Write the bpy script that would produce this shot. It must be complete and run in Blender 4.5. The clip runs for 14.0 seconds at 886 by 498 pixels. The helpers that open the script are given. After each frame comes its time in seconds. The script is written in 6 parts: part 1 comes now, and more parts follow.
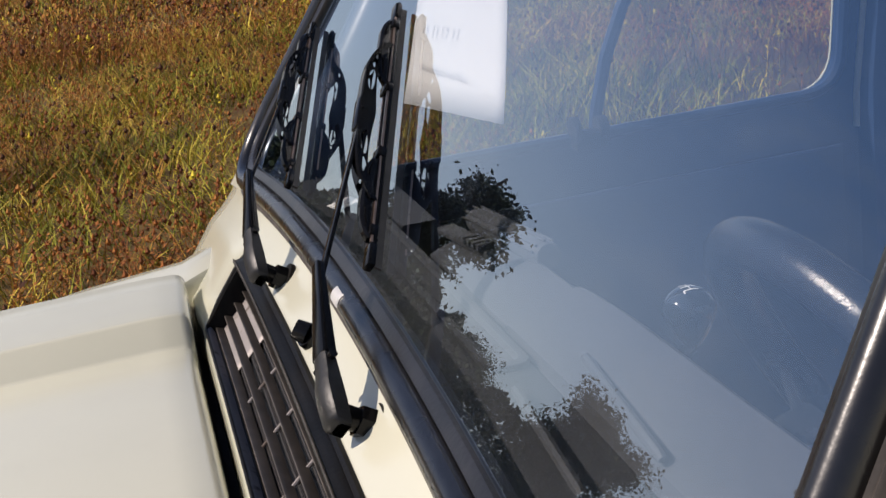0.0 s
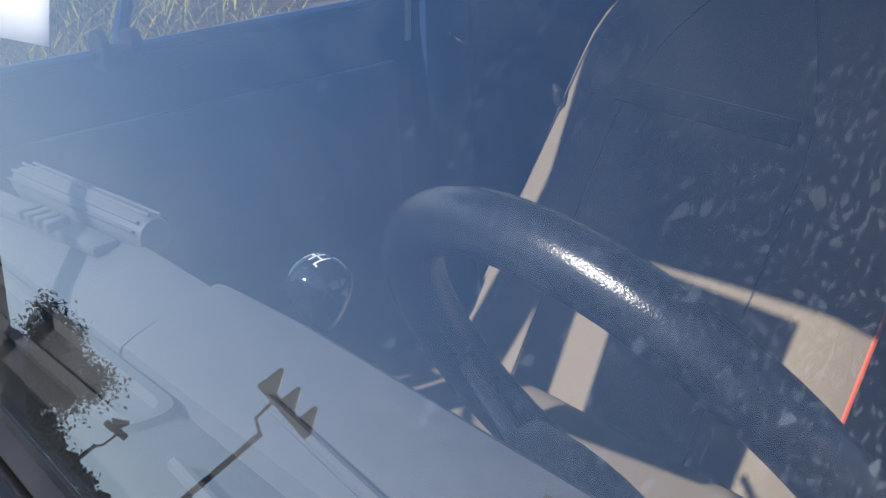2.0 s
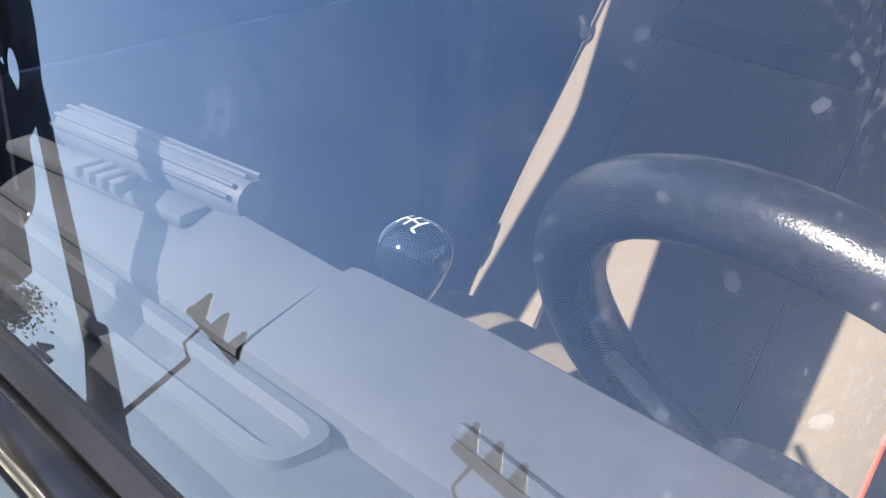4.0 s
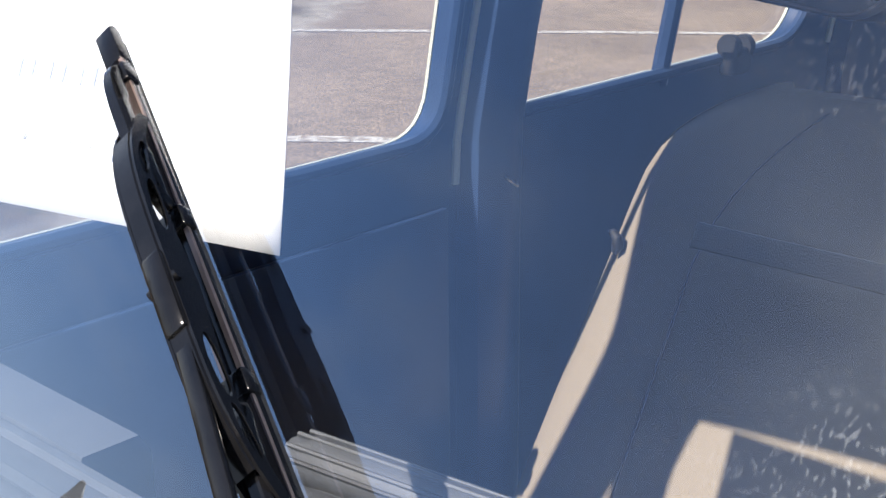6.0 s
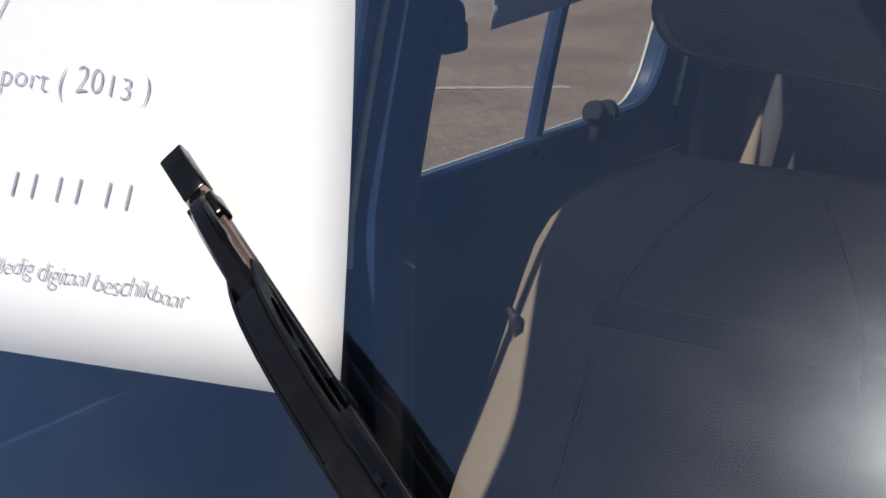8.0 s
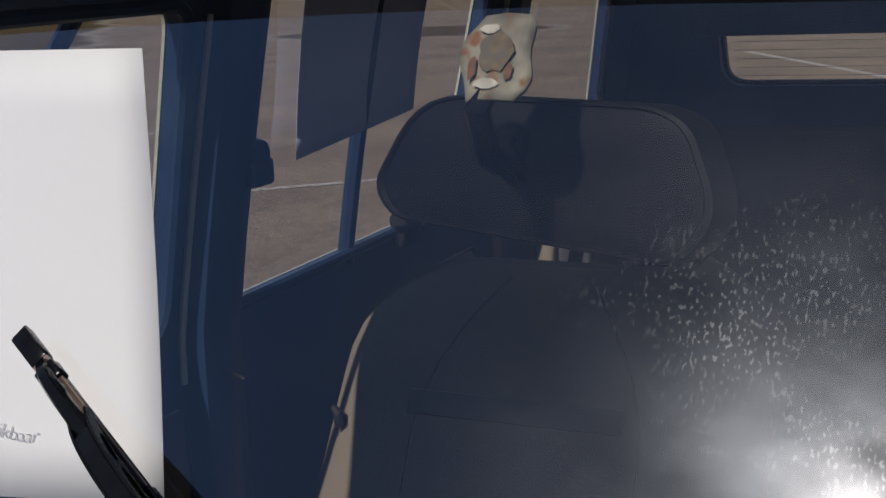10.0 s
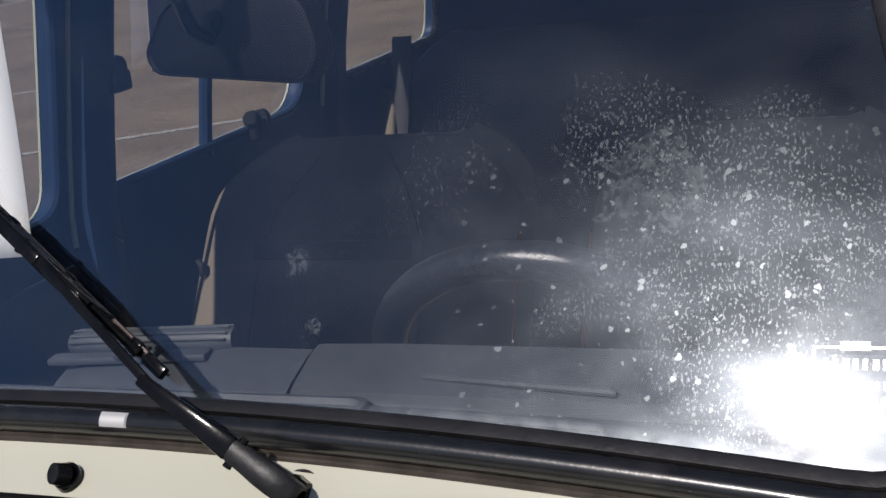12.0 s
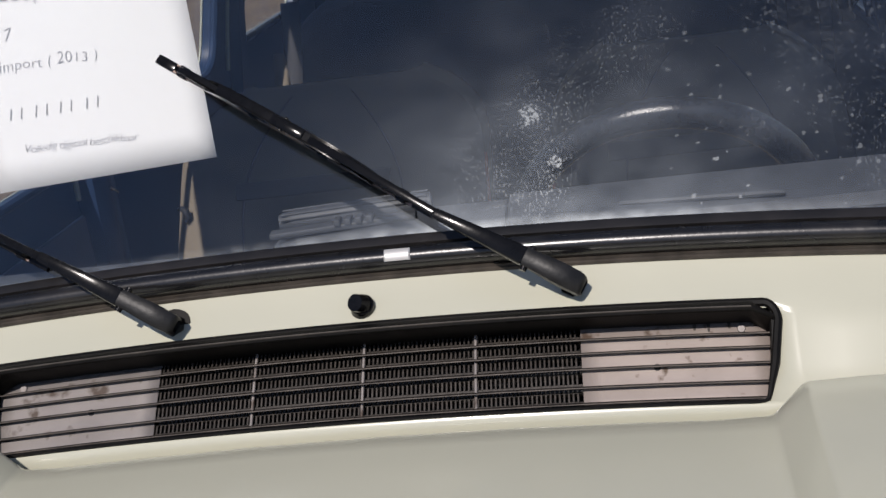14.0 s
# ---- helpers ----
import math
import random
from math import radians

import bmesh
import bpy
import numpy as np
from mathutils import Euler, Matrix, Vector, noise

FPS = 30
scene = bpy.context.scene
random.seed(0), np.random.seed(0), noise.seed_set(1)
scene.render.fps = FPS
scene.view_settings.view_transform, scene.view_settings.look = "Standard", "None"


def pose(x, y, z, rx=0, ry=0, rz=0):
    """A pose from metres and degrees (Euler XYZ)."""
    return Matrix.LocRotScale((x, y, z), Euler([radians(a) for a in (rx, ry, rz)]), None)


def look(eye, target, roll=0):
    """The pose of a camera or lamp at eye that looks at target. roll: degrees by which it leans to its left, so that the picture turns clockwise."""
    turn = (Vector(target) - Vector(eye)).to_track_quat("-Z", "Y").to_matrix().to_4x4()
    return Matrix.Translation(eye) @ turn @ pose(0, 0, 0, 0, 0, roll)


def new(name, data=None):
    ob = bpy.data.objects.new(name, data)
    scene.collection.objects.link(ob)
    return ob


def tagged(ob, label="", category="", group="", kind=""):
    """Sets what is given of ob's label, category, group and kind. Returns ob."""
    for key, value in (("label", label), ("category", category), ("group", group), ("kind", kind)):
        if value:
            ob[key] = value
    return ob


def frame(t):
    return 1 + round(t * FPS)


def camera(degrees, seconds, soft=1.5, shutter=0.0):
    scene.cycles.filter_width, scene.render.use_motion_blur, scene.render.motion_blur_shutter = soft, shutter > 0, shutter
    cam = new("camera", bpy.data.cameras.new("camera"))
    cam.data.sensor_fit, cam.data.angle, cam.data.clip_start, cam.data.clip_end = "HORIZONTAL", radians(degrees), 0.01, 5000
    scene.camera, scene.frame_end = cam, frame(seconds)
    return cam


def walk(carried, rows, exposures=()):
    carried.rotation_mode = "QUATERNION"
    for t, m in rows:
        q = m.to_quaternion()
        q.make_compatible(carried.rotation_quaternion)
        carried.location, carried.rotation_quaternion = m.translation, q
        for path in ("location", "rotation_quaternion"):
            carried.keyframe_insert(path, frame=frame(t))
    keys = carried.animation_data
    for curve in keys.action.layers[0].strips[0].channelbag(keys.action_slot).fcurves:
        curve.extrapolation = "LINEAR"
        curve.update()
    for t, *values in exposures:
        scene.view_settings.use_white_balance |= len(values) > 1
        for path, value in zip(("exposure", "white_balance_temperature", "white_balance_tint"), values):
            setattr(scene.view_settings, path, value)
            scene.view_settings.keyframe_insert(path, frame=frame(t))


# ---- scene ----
cam = camera(37.8, 14.0, soft=1.5)
PATH = [
    (0, (0.877, -0.109, 1.33), (-0.999, 0.309, 0.776), -7.8),
    (0.5, (0.801, -0.126, 1.305), (-0.996, 0.532, 0.722), -6.0),
    (1, (0.747, -0.134, 1.303), (-0.908, 0.768, 0.634), -3.0),
    (1.5, (0.686, -0.12, 1.301), (-0.863, 0.916, 0.577), -3.0),
    (2, (0.621, -0.105, 1.305), (-0.848, 1.015, 0.538), -2.4),
    (4.5, (0.429, -0.112, 1.278), (-0.934, 1.06, 0.401), -0.3),
    (5, (0.379, -0.113, 1.281), (-0.99, 1.09, 0.457), 0.3),
    (5.5, (0.327, -0.132, 1.286), (-1.032, 1.15, 0.571), -1.3),
    (6, (0.275, -0.171, 1.312), (-1.021, 1.213, 0.675), -0.6),
    (6.5, (0.223, -0.186, 1.315), (-0.988, 1.291, 0.721), 0.3),
    (7, (0.147, -0.181, 1.31), (-0.946, 1.383, 0.71), 1.8),
    (9.5, (0.109, -0.229, 1.357), (-0.8, 1.488, 0.881), -2.3),
    (10, (0.229, -0.301, 1.381), (-0.606, 1.463, 0.946), -2.9),
    (10.5, (0.375, -0.403, 1.414), (-0.41, 1.385, 0.984), -3.4),
    (11, (0.481, -0.5, 1.414), (-0.314, 1.283, 0.977), -4.7),
    (11.5, (0.553, -0.565, 1.393), (-0.241, 1.207, 0.916), -6.2),
    (12, (0.566, -0.657, 1.382), (-0.183, 1.117, 0.841), -6.8),
    (12.5, (0.524, -0.766, 1.396), (-0.149, 1.034, 0.843), -9.3),
    (13, (0.452, -0.895, 1.391), (-0.11, 0.937, 0.817), -8.2),
    (13.5, (0.367, -0.947, 1.386), (-0.089, 0.906, 0.788), -7.4),
    (14, (0.253, -0.988, 1.378), (-0.087, 0.891, 0.781), -8.7),
]
walk(cam, [(t, look(eye, target, roll)) for t, eye, target, roll in PATH],
     exposures=[(0, 0.10, 6700, 19), (1, 0.28, 6450, 17), (2, 0.58, 6300, 15), (4.5, 1.34, 6600, 16), (5.5, 1.28, 6550, 16), (6.5, 0.86, 6350, 15), (7.2, 0.46, 6400, 15), (9.3, -0.70, 6400, 17), (10.5, -0.72, 6350, 17), (12, -0.50, 6150, 17), (14, -0.47, 6200, 17)])

# ---- daylight ----
SUN_AZ, SUN_EL = -8.6, 43.2  # degrees from straight ahead of the car (towards its left door), and above the horizon
sun_dir = Vector((math.sin(radians(SUN_AZ)) * math.cos(radians(SUN_EL)),
                  -math.cos(radians(SUN_AZ)) * math.cos(radians(SUN_EL)), math.sin(radians(SUN_EL))))
world = bpy.data.worlds.new("sky")
scene.world = world
world.use_nodes = True
wn = world.node_tree.nodes
sky = wn.new("ShaderNodeTexSky")
sky.sky_type = "NISHITA"
sky.sun_disc = False
sky.sun_elevation = radians(SUN_EL)
sky.sun_rotation = math.atan2(sun_dir.x, sun_dir.y)
sky.air_density, sky.dust_density, sky.ozone_density = 1.0, 0.35, 4.5
# thin wisps of high cloud
wl = world.node_tree.links
wtc = wn.new("ShaderNodeTexCoord")
wmap = wn.new("ShaderNodeMapping")
wmap.inputs["Scale"].default_value = (1.6, 3.2, 5.0)
wmap.inputs["Rotation"].default_value = (0.2, 0.1, 0.7)
wl.new(wtc.outputs["Generated"], wmap.inputs[0])
wisp = wn.new("ShaderNodeTexNoise")
wisp.inputs["Scale"].default_value = 2.2
wisp.inputs["Detail"].default_value = 7
wisp.inputs["Roughness"].default_value = 0.62
wisp.inputs["Distortion"].default_value = 0.5
wl.new(wmap.outputs[0], wisp.inputs["Vector"])
wramp = wn.new("ShaderNodeMapRange")
for i, k in zip((1, 2, 3, 4), (0.48, 0.76, 0.0, 0.17)):
    wramp.inputs[i].default_value = k
wl.new(wisp.outputs["Fac"], wramp.inputs[0])
wmix = wn.new("ShaderNodeMixRGB")
wmix.inputs[2].default_value = (9.0, 9.2, 9.6, 1)
wl.new(wramp.outputs[0], wmix.inputs[0])
wl.new(sky.outputs[0], wmix.inputs[1])
# pale haze low over the horizon
wsep = wn.new("ShaderNodeSeparateXYZ")
wl.new(wtc.outputs["Generated"], wsep.inputs[0])
whaze = wn.new("ShaderNodeMapRange")
whaze.interpolation_type = "SMOOTHSTEP"
for i, k in zip((1, 2, 3, 4), (0.02, 0.42, 0.55, 0.0)):
    whaze.inputs[i].default_value = k
wl.new(wsep.outputs[2], whaze.inputs[0])
wpale = wn.new("ShaderNodeMixRGB")
wpale.inputs[2].default_value = (6.6, 6.5, 6.3, 1)
wl.new(whaze.outputs[0], wpale.inputs[0])
wl.new(wmix.outputs[0], wpale.inputs[1])
wl.new(wpale.outputs[0], wn["Background"].inputs[0])
wn["Background"].inputs[1].default_value = 0.096
sun_data = bpy.data.lights.new("sun", "SUN")
sun_data.energy, sun_data.angle, sun_data.color = 5.0, radians(0.55), (1.0, 0.93, 0.81)
sun = new("sun", sun_data)
sun.matrix_world = look(sun_dir * 50, (0, 0, 0))


# ---- materials ----
def material(name, color, rough=0.5, metal=0.0, var=0.12, scale=30.0, bump=0.0, bump_scale=200.0, coat=0.0, spec=0.5, second=None, second_scale=4.0, second_edge=(0.45, 0.65)):
    """A painted, plastic, metal or cloth surface: fine grain, larger blotches, optional second colour in patches."""
    m = bpy.data.materials.new(name)
    m.use_nodes = True
    nt = m.node_tree
    b = nt.nodes["Principled BSDF"]
    b.inputs["Metallic"].default_value = metal
    b.inputs["Specular IOR Level"].default_value = spec
    b.inputs["Coat Weight"].default_value = coat
    b.inputs["Coat Roughness"].default_value = 0.06
    tc = nt.nodes.new("ShaderNodeTexCoord")
    n1 = nt.nodes.new("ShaderNodeTexNoise")
    n1.inputs["Scale"].default_value = scale
    n1.inputs["Detail"].default_value = 6
    n2 = nt.nodes.new("ShaderNodeTexNoise")
    n2.inputs["Scale"].default_value = second_scale
    n2.inputs["Detail"].default_value = 4
    for n in (n1, n2):
        nt.links.new(tc.outputs["Object"], n.inputs["Vector"])
    ramp = nt.nodes.new("ShaderNodeValToRGB")
    lo = [max(0, c * (1 - var)) for c in color]
    hi = [min(1, c * (1 + var)) for c in color]
    ramp.color_ramp.elements[0].position, ramp.color_ramp.elements[1].position = 0.3, 0.7
    ramp.color_ramp.elements[0].color = (*lo, 1)
    ramp.color_ramp.elements[1].color = (*hi, 1)
    nt.links.new(n1.outputs["Fac"], ramp.inputs[0])
    out = ramp.outputs[0]
    if second:
        mr = nt.nodes.new("ShaderNodeMapRange")
        mr.inputs[1].default_value, mr.inputs[2].default_value = second_edge
        nt.links.new(n2.outputs["Fac"], mr.inputs[0])
        mix = nt.nodes.new("ShaderNodeMixRGB")
        mix.inputs[2].default_value = (*second, 1)
        nt.links.new(mr.outputs[0], mix.inputs[0])
        nt.links.new(out, mix.inputs[1])
        out = mix.outputs[0]
    nt.links.new(out, b.inputs["Base Color"])
    rr = nt.nodes.new("ShaderNodeMapRange")
    rr.inputs[3].default_value, rr.inputs[4].default_value = max(0.02, rough * 0.8), min(1, rough * 1.2)
    nt.links.new(n2.outputs["Fac"], rr.inputs[0])
    nt.links.new(rr.outputs[0], b.inputs["Roughness"])
    if bump:
        n3 = nt.nodes.new("ShaderNodeTexNoise")
        n3.inputs["Scale"].default_value = bump_scale
        n3.inputs["Detail"].default_value = 3
        nt.links.new(tc.outputs["Object"], n3.inputs["Vector"])
        bp = nt.nodes.new("ShaderNodeBump")
        bp.inputs["Strength"].default_value = bump
        bp.inputs["Distance"].default_value = 0.002
        nt.links.new(n3.outputs["Fac"], bp.inputs["Height"])
        nt.links.new(bp.outputs[0], b.inputs["Normal"])
    return m


def glass_sheet(name, least, tint=(0.93, 0.97, 0.95), dirty=False, power=4.0):
    """The outer face of a pane: clear, with gloss by its angle; the windscreen also carries dust and dried drops."""
    m = bpy.data.materials.new(name)
    m.use_nodes = True
    nt = m.node_tree
    nt.nodes.remove(nt.nodes["Principled BSDF"])
    out = nt.nodes["Material Output"]
    tr = nt.nodes.new("ShaderNodeBsdfTransparent")
    tr.inputs[0].default_value = (*tint, 1)
    gl = nt.nodes.new("ShaderNodeBsdfGlossy")
    gl.inputs["Roughness"].default_value = 0.0
    # bluish gloss: extra sky blue is put into the reflection's colour
    gl.inputs["Color"].default_value = (0.77, 0.90, 1.0, 1)
    lw = nt.nodes.new("ShaderNodeLayerWeight")
    lw.inputs[0].default_value = 0.5
    pw = nt.nodes.new("ShaderNodeMath")
    pw.operation = "POWER"
    pw.inputs[1].default_value = power
    nt.links.new(lw.outputs["Facing"], pw.inputs[0])
    fr = nt.nodes.new("ShaderNodeMapRange")
    fr.inputs[3].default_value, fr.inputs[4].default_value = least, max(least, 0.95 if least > 0 else 0.0)
    nt.links.new(pw.outputs[0], fr.inputs[0])
    mix = nt.nodes.new("ShaderNodeMixShader")
    nt.links.new(fr.outputs[0], mix.inputs[0])
    nt.links.new(tr.outputs[0], mix.inputs[1])
    nt.links.new(gl.outputs[0], mix.inputs[2])
    last = mix.outputs[0]
    if dirty:
        tc = nt.nodes.new("ShaderNodeTexCoord")
        sep = nt.nodes.new("ShaderNodeSeparateXYZ")
        nt.links.new(tc.outputs["Object"], sep.inputs[0])

        def mul(a, b):
            n = nt.nodes.new("ShaderNodeMath")
            n.operation = "MULTIPLY"
            for i, v in enumerate((a, b)):
                if isinstance(v, float):
                    n.inputs[i].default_value = v
                else:
                    nt.links.new(v, n.inputs[i])
            return n.outputs[0]

        def ranged(v, a, b, c=0.0, d=1.0):
            n = nt.nodes.new("ShaderNodeMapRange")
            for i, k in zip((1, 2, 3, 4), (a, b, c, d)):
                n.inputs[i].default_value = k
            nt.links.new(v, n.inputs[0])
            return n.outputs[0]

        def math2(kind, a, b):
            n = nt.nodes.new("ShaderNodeMath")
            n.operation = kind
            for i, v in enumerate((a, b)):
                if isinstance(v, float):
                    n.inputs[i].default_value = v
                else:
                    nt.links.new(v, n.inputs[i])
            return n.outputs[0]

        def cloud(scale, detail=4, distort=0.0):
            n = nt.nodes.new("ShaderNodeTexNoise")
            n.inputs["Scale"].default_value = scale
            n.inputs["Detail"].default_value = detail
            n.inputs["Distortion"].default_value = distort
            nt.links.new(tc.outputs["Object"], n.inputs["Vector"])
            return n.outputs["Fac"]

        def drops(scale, share, least_r, most_r, wobble):
            """Round spots, one to a cell, of uneven size; share of the cells stays empty."""
            wob = nt.nodes.new("ShaderNodeTexNoise")
            wob.inputs["Scale"].default_value = scale * 1.3
            nt.links.new(tc.outputs["Object"], wob.inputs["Vector"])
            add = nt.nodes.new("ShaderNodeVectorMath")
            add.operation = "MULTIPLY_ADD"
            nt.links.new(wob.outputs["Color"], add.inputs[0])
            add.inputs[1].default_value = (wobble, wobble, wobble)
            nt.links.new(tc.outputs["Object"], add.inputs[2])
            vo = nt.nodes.new("ShaderNodeTexVoronoi")
            vo.inputs["Scale"].default_value = scale
            nt.links.new(add.outputs[0], vo.inputs["Vector"])
            chance = nt.nodes.new("ShaderNodeSeparateColor")
            nt.links.new(vo.outputs["Color"], chance.inputs[0])
            size = ranged(chance.outputs[1], 0.0, 1.0, least_r, most_r)
            inside = ranged(math2("SUBTRACT", size, vo.outputs["Distance"]), -0.01, 0.05)
            return mul(inside, ranged(chance.outputs[0], share, share + 0.02))

        x, z = sep.outputs[0], sep.outputs[2]
        area_fac = cloud(9, 5)
        # large dried drops low on the driver's half, smaller ones above and beside them
        low = mul(ranged(z, 1.25, 1.17), ranged(x, 0.245, 0.285))
        large = mul(mul(drops(128, 0.50, 0.08, 0.31, 0.006), low), ranged(area_fac, 0.36, 0.46))
        small = mul(mul(drops(260, 0.50, 0.12, 0.36, 0.003), ranged(x, 0.24, 0.37)), mul(ranged(area_fac, 0.40, 0.52), ranged(z, 1.34, 1.22)))
        spots = math2("MAXIMUM", large, mul(small, 0.55))
        # one splash that has run down and dried, with fingers under it
        dx = mul(math2("SUBTRACT", x, 0.388), 1 / 0.030)
        dz = mul(math2("SUBTRACT", z, 1.192), 1 / 0.024)
        reach = math2("ADD", math2("POWER", math2("ADD", mul(dx, dx), mul(dz, dz)), 0.5), mul(math2("SUBTRACT", cloud(48, 6, 0.6), 0.5), 3.4))
        rim = mul(ranged(reach, 1.0, 0.86), ranged(reach, 0.30, 0.80, 0.25, 1.0))
        runs = mul(rim, ranged(cloud(230, 3), 0.40, 0.56))
        # two small white splats, and grime left along the lower edge
        def splat(px, pz, rx, rz):
            ex = mul(math2("SUBTRACT", x, px), 1 / rx)
            ez = mul(math2("SUBTRACT", z, pz), 1 / rz)
            d = math2("ADD", math2("POWER", math2("ADD", mul(ex, ex), mul(ez, ez)), 0.5), mul(math2("SUBTRACT", cloud(150, 4, 0.4), 0.5), 3.0))
            return mul(ranged(d, 0.9, 0.6), ranged(cloud(420, 2), 0.42, 0.55))

        splats = math2("MAXIMUM", splat(0.150, 1.150, 0.011, 0.007), splat(0.170, 1.1135, 0.008, 0.006))
        over_sill = math2("SUBTRACT", math2("ADD", z, mul(mul(x, x), 0.0789)), 1.0708)
        grime = mul(ranged(over_sill, 0.0085, 0.0005), ranged(cloud(70, 5), 0.34, 0.62, 0.25, 1.0))
        # fine upright tracks of dried rain over the middle and the driver's side
        track_map = nt.nodes.new("ShaderNodeMapping")
        track_map.inputs["Scale"].default_value = (780, 400, 400)
        nt.links.new(tc.outputs["Object"], track_map.inputs[0])
        track = nt.nodes.new("ShaderNodeTexNoise")
        track.inputs["Scale"].default_value = 1.0
        track.inputs["Detail"].default_value = 3
        nt.links.new(track_map.outputs[0], track.inputs["Vector"])
        wide = mul(ranged(sep.outputs[0], 0.02, 0.16), ranged(sep.outputs[2], 1.31, 1.23))
        tracks = mul(mul(ranged(track.outputs["Fac"], 0.56, 0.64), ranged(area_fac, 0.40, 0.56)), wide)
        # dust film over everything, streaked by wiping
        stretch = nt.nodes.new("ShaderNodeMapping")
        stretch.inputs["Scale"].default_value = (6, 9, 9)
        stretch.inputs["Rotation"].default_value = (0, 0.6, 0)
        nt.links.new(tc.outputs["Object"], stretch.inputs[0])
        film = nt.nodes.new("ShaderNodeTexNoise")
        film.inputs["Scale"].default_value = 2.0
        film.inputs["Detail"].default_value = 5
        nt.links.new(stretch.outputs[0], film.inputs["Vector"])
        haze = mul(ranged(film.outputs["Fac"], 0.30, 0.72, FILM_LOW, FILM_HIGH), mul(ranged(x, -0.06, 0.18, 0.40, 1.30), ranged(z, 1.29, 1.17, 0.45, 1.0)))
        film_gloss = nt.nodes.new("ShaderNodeBsdfGlossy")
        film_gloss.inputs["Roughness"].default_value = 0.25
        film_gloss.inputs["Color"].default_value = (0.78, 0.88, 1.0, 1)
        m2 = nt.nodes.new("ShaderNodeMixShader")
        nt.links.new(haze, m2.inputs[0])
        nt.links.new(last, m2.inputs[1])
        # the film scatters widely, with a tighter bright core
        core = nt.nodes.new("ShaderNodeBsdfGlossy")
        core.inputs["Roughness"].default_value = 0.13
        core.inputs["Color"].default_value = (0.90, 0.94, 1.0, 1)
        film_mix = nt.nodes.new("ShaderNodeMixShader")
        film_mix.inputs[0].default_value = 0.22
        nt.links.new(film_gloss.outputs[0], film_mix.inputs[1])
        nt.links.new(core.outputs[0], film_mix.inputs[2])
        nt.links.new(film_mix.outputs[0], m2.inputs[2])
        white = nt.nodes.new("ShaderNodeBsdfGlossy")
        white.inputs["Roughness"].default_value = 0.31
        white.inputs["Color"].default_value = (0.66, 0.72, 0.76, 1)
        total = nt.nodes.new("ShaderNodeMath")
        total.operation = "MAXIMUM"
        nt.links.new(mul(spots, 0.066), total.inputs[0])
        both = nt.nodes.new("ShaderNodeMath")
        both.operation = "MAXIMUM"
        nt.links.new(math2("MAXIMUM", mul(runs, 0.016), math2("MAXIMUM", mul(splats, 0.065), mul(grime, 0.055))), both.inputs[0])
        nt.links.new(mul(tracks, 0.037), both.inputs[1])
        nt.links.new(both.outputs[0], total.inputs[1])
        chalk = nt.nodes.new("ShaderNodeBsdfDiffuse")
        chalk.inputs["Color"].default_value = (0.78, 0.80, 0.80, 1)
        crust = nt.nodes.new("ShaderNodeMixShader")
        crust.inputs[0].default_value = 0.03
        nt.links.new(white.outputs[0], crust.inputs[1])
        nt.links.new(chalk.outputs[0], crust.inputs[2])
        m3 = nt.nodes.new("ShaderNodeMixShader")
        nt.links.new(total.outputs[0], m3.inputs[0])
        nt.links.new(m2.outputs[0], m3.inputs[1])
        nt.links.new(crust.outputs[0], m3.inputs[2])
        last = m3.outputs[0]
    nt.links.new(last, out.inputs[0])
    return m


FILM_LOW, FILM_HIGH = 0.003, 0.023
CREAM = material("cream_car_paint", (0.54, 0.532, 0.42), 0.22, var=0.02, scale=8, coat=0.6, second=(0.51, 0.505, 0.40), second_scale=3)
CREAM.node_tree.nodes["Principled BSDF"].inputs["Coat Roughness"].default_value = 0.17
NAVY = material("dark_blue_trim_paint", (0.0165, 0.034, 0.080), 0.35, var=0.15, scale=25, spec=0.4)
LINING = material("dark_roof_lining", (0.022, 0.030, 0.055), 0.85, var=0.2, scale=60, bump=0.2)
FLOORMAT = material("dark_floor_mat", (0.018, 0.020, 0.026), 0.9, var=0.3, scale=40, bump=0.3)
RUBBER = material("black_rubber", (0.009, 0.009, 0.010), 0.27, var=0.3, scale=35, bump=0.06, spec=0.5, coat=0.25, second=(0.030, 0.027, 0.024), second_scale=14, second_edge=(0.55, 0.75))
DUSTLIP = material("dusty_inner_rubber_lip", (0.016, 0.0145, 0.014), 0.30, var=0.4, scale=40, bump=0.1, second=(0.008, 0.0075, 0.0075), second_scale=12)
OLDLIP = material("weathered_rubber_lip", (0.050, 0.042, 0.034), 0.55, var=0.4, scale=60, bump=0.2)
WIPERBLACK = material("black_wiper_paint", (0.006, 0.006, 0.0065), 0.15, var=0.3, scale=80, bump=0.03, spec=0.2)
LIPBLACK = material("matt_black_grille_lip", (0.006, 0.0056, 0.0052), 0.5, var=0.4, scale=30, bump=0.1, spec=0.15, second=(0.014, 0.012, 0.010), second_scale=9, second_edge=(0.5, 0.8))
WIPERGREY = material("faded_black_plastic", (0.011, 0.011, 0.011), 0.45, var=0.4, scale=90, bump=0.15, spec=0.35)
BLADERUBBER = material("brown_edge_rubber", (0.030, 0.024, 0.021), 0.55, var=0.3, scale=90)
STRIPTIN = material("browned_steel_strip", (0.26, 0.19, 0.16), 0.35, metal=0.6, var=0.2, scale=90)
CLIPTIN = material("dull_tin_clip", (0.55, 0.545, 0.53), 0.5, metal=0.4, var=0.08)
CHROME = material("chrome", (0.75, 0.75, 0.74), 0.12, metal=1.0, var=0.05)
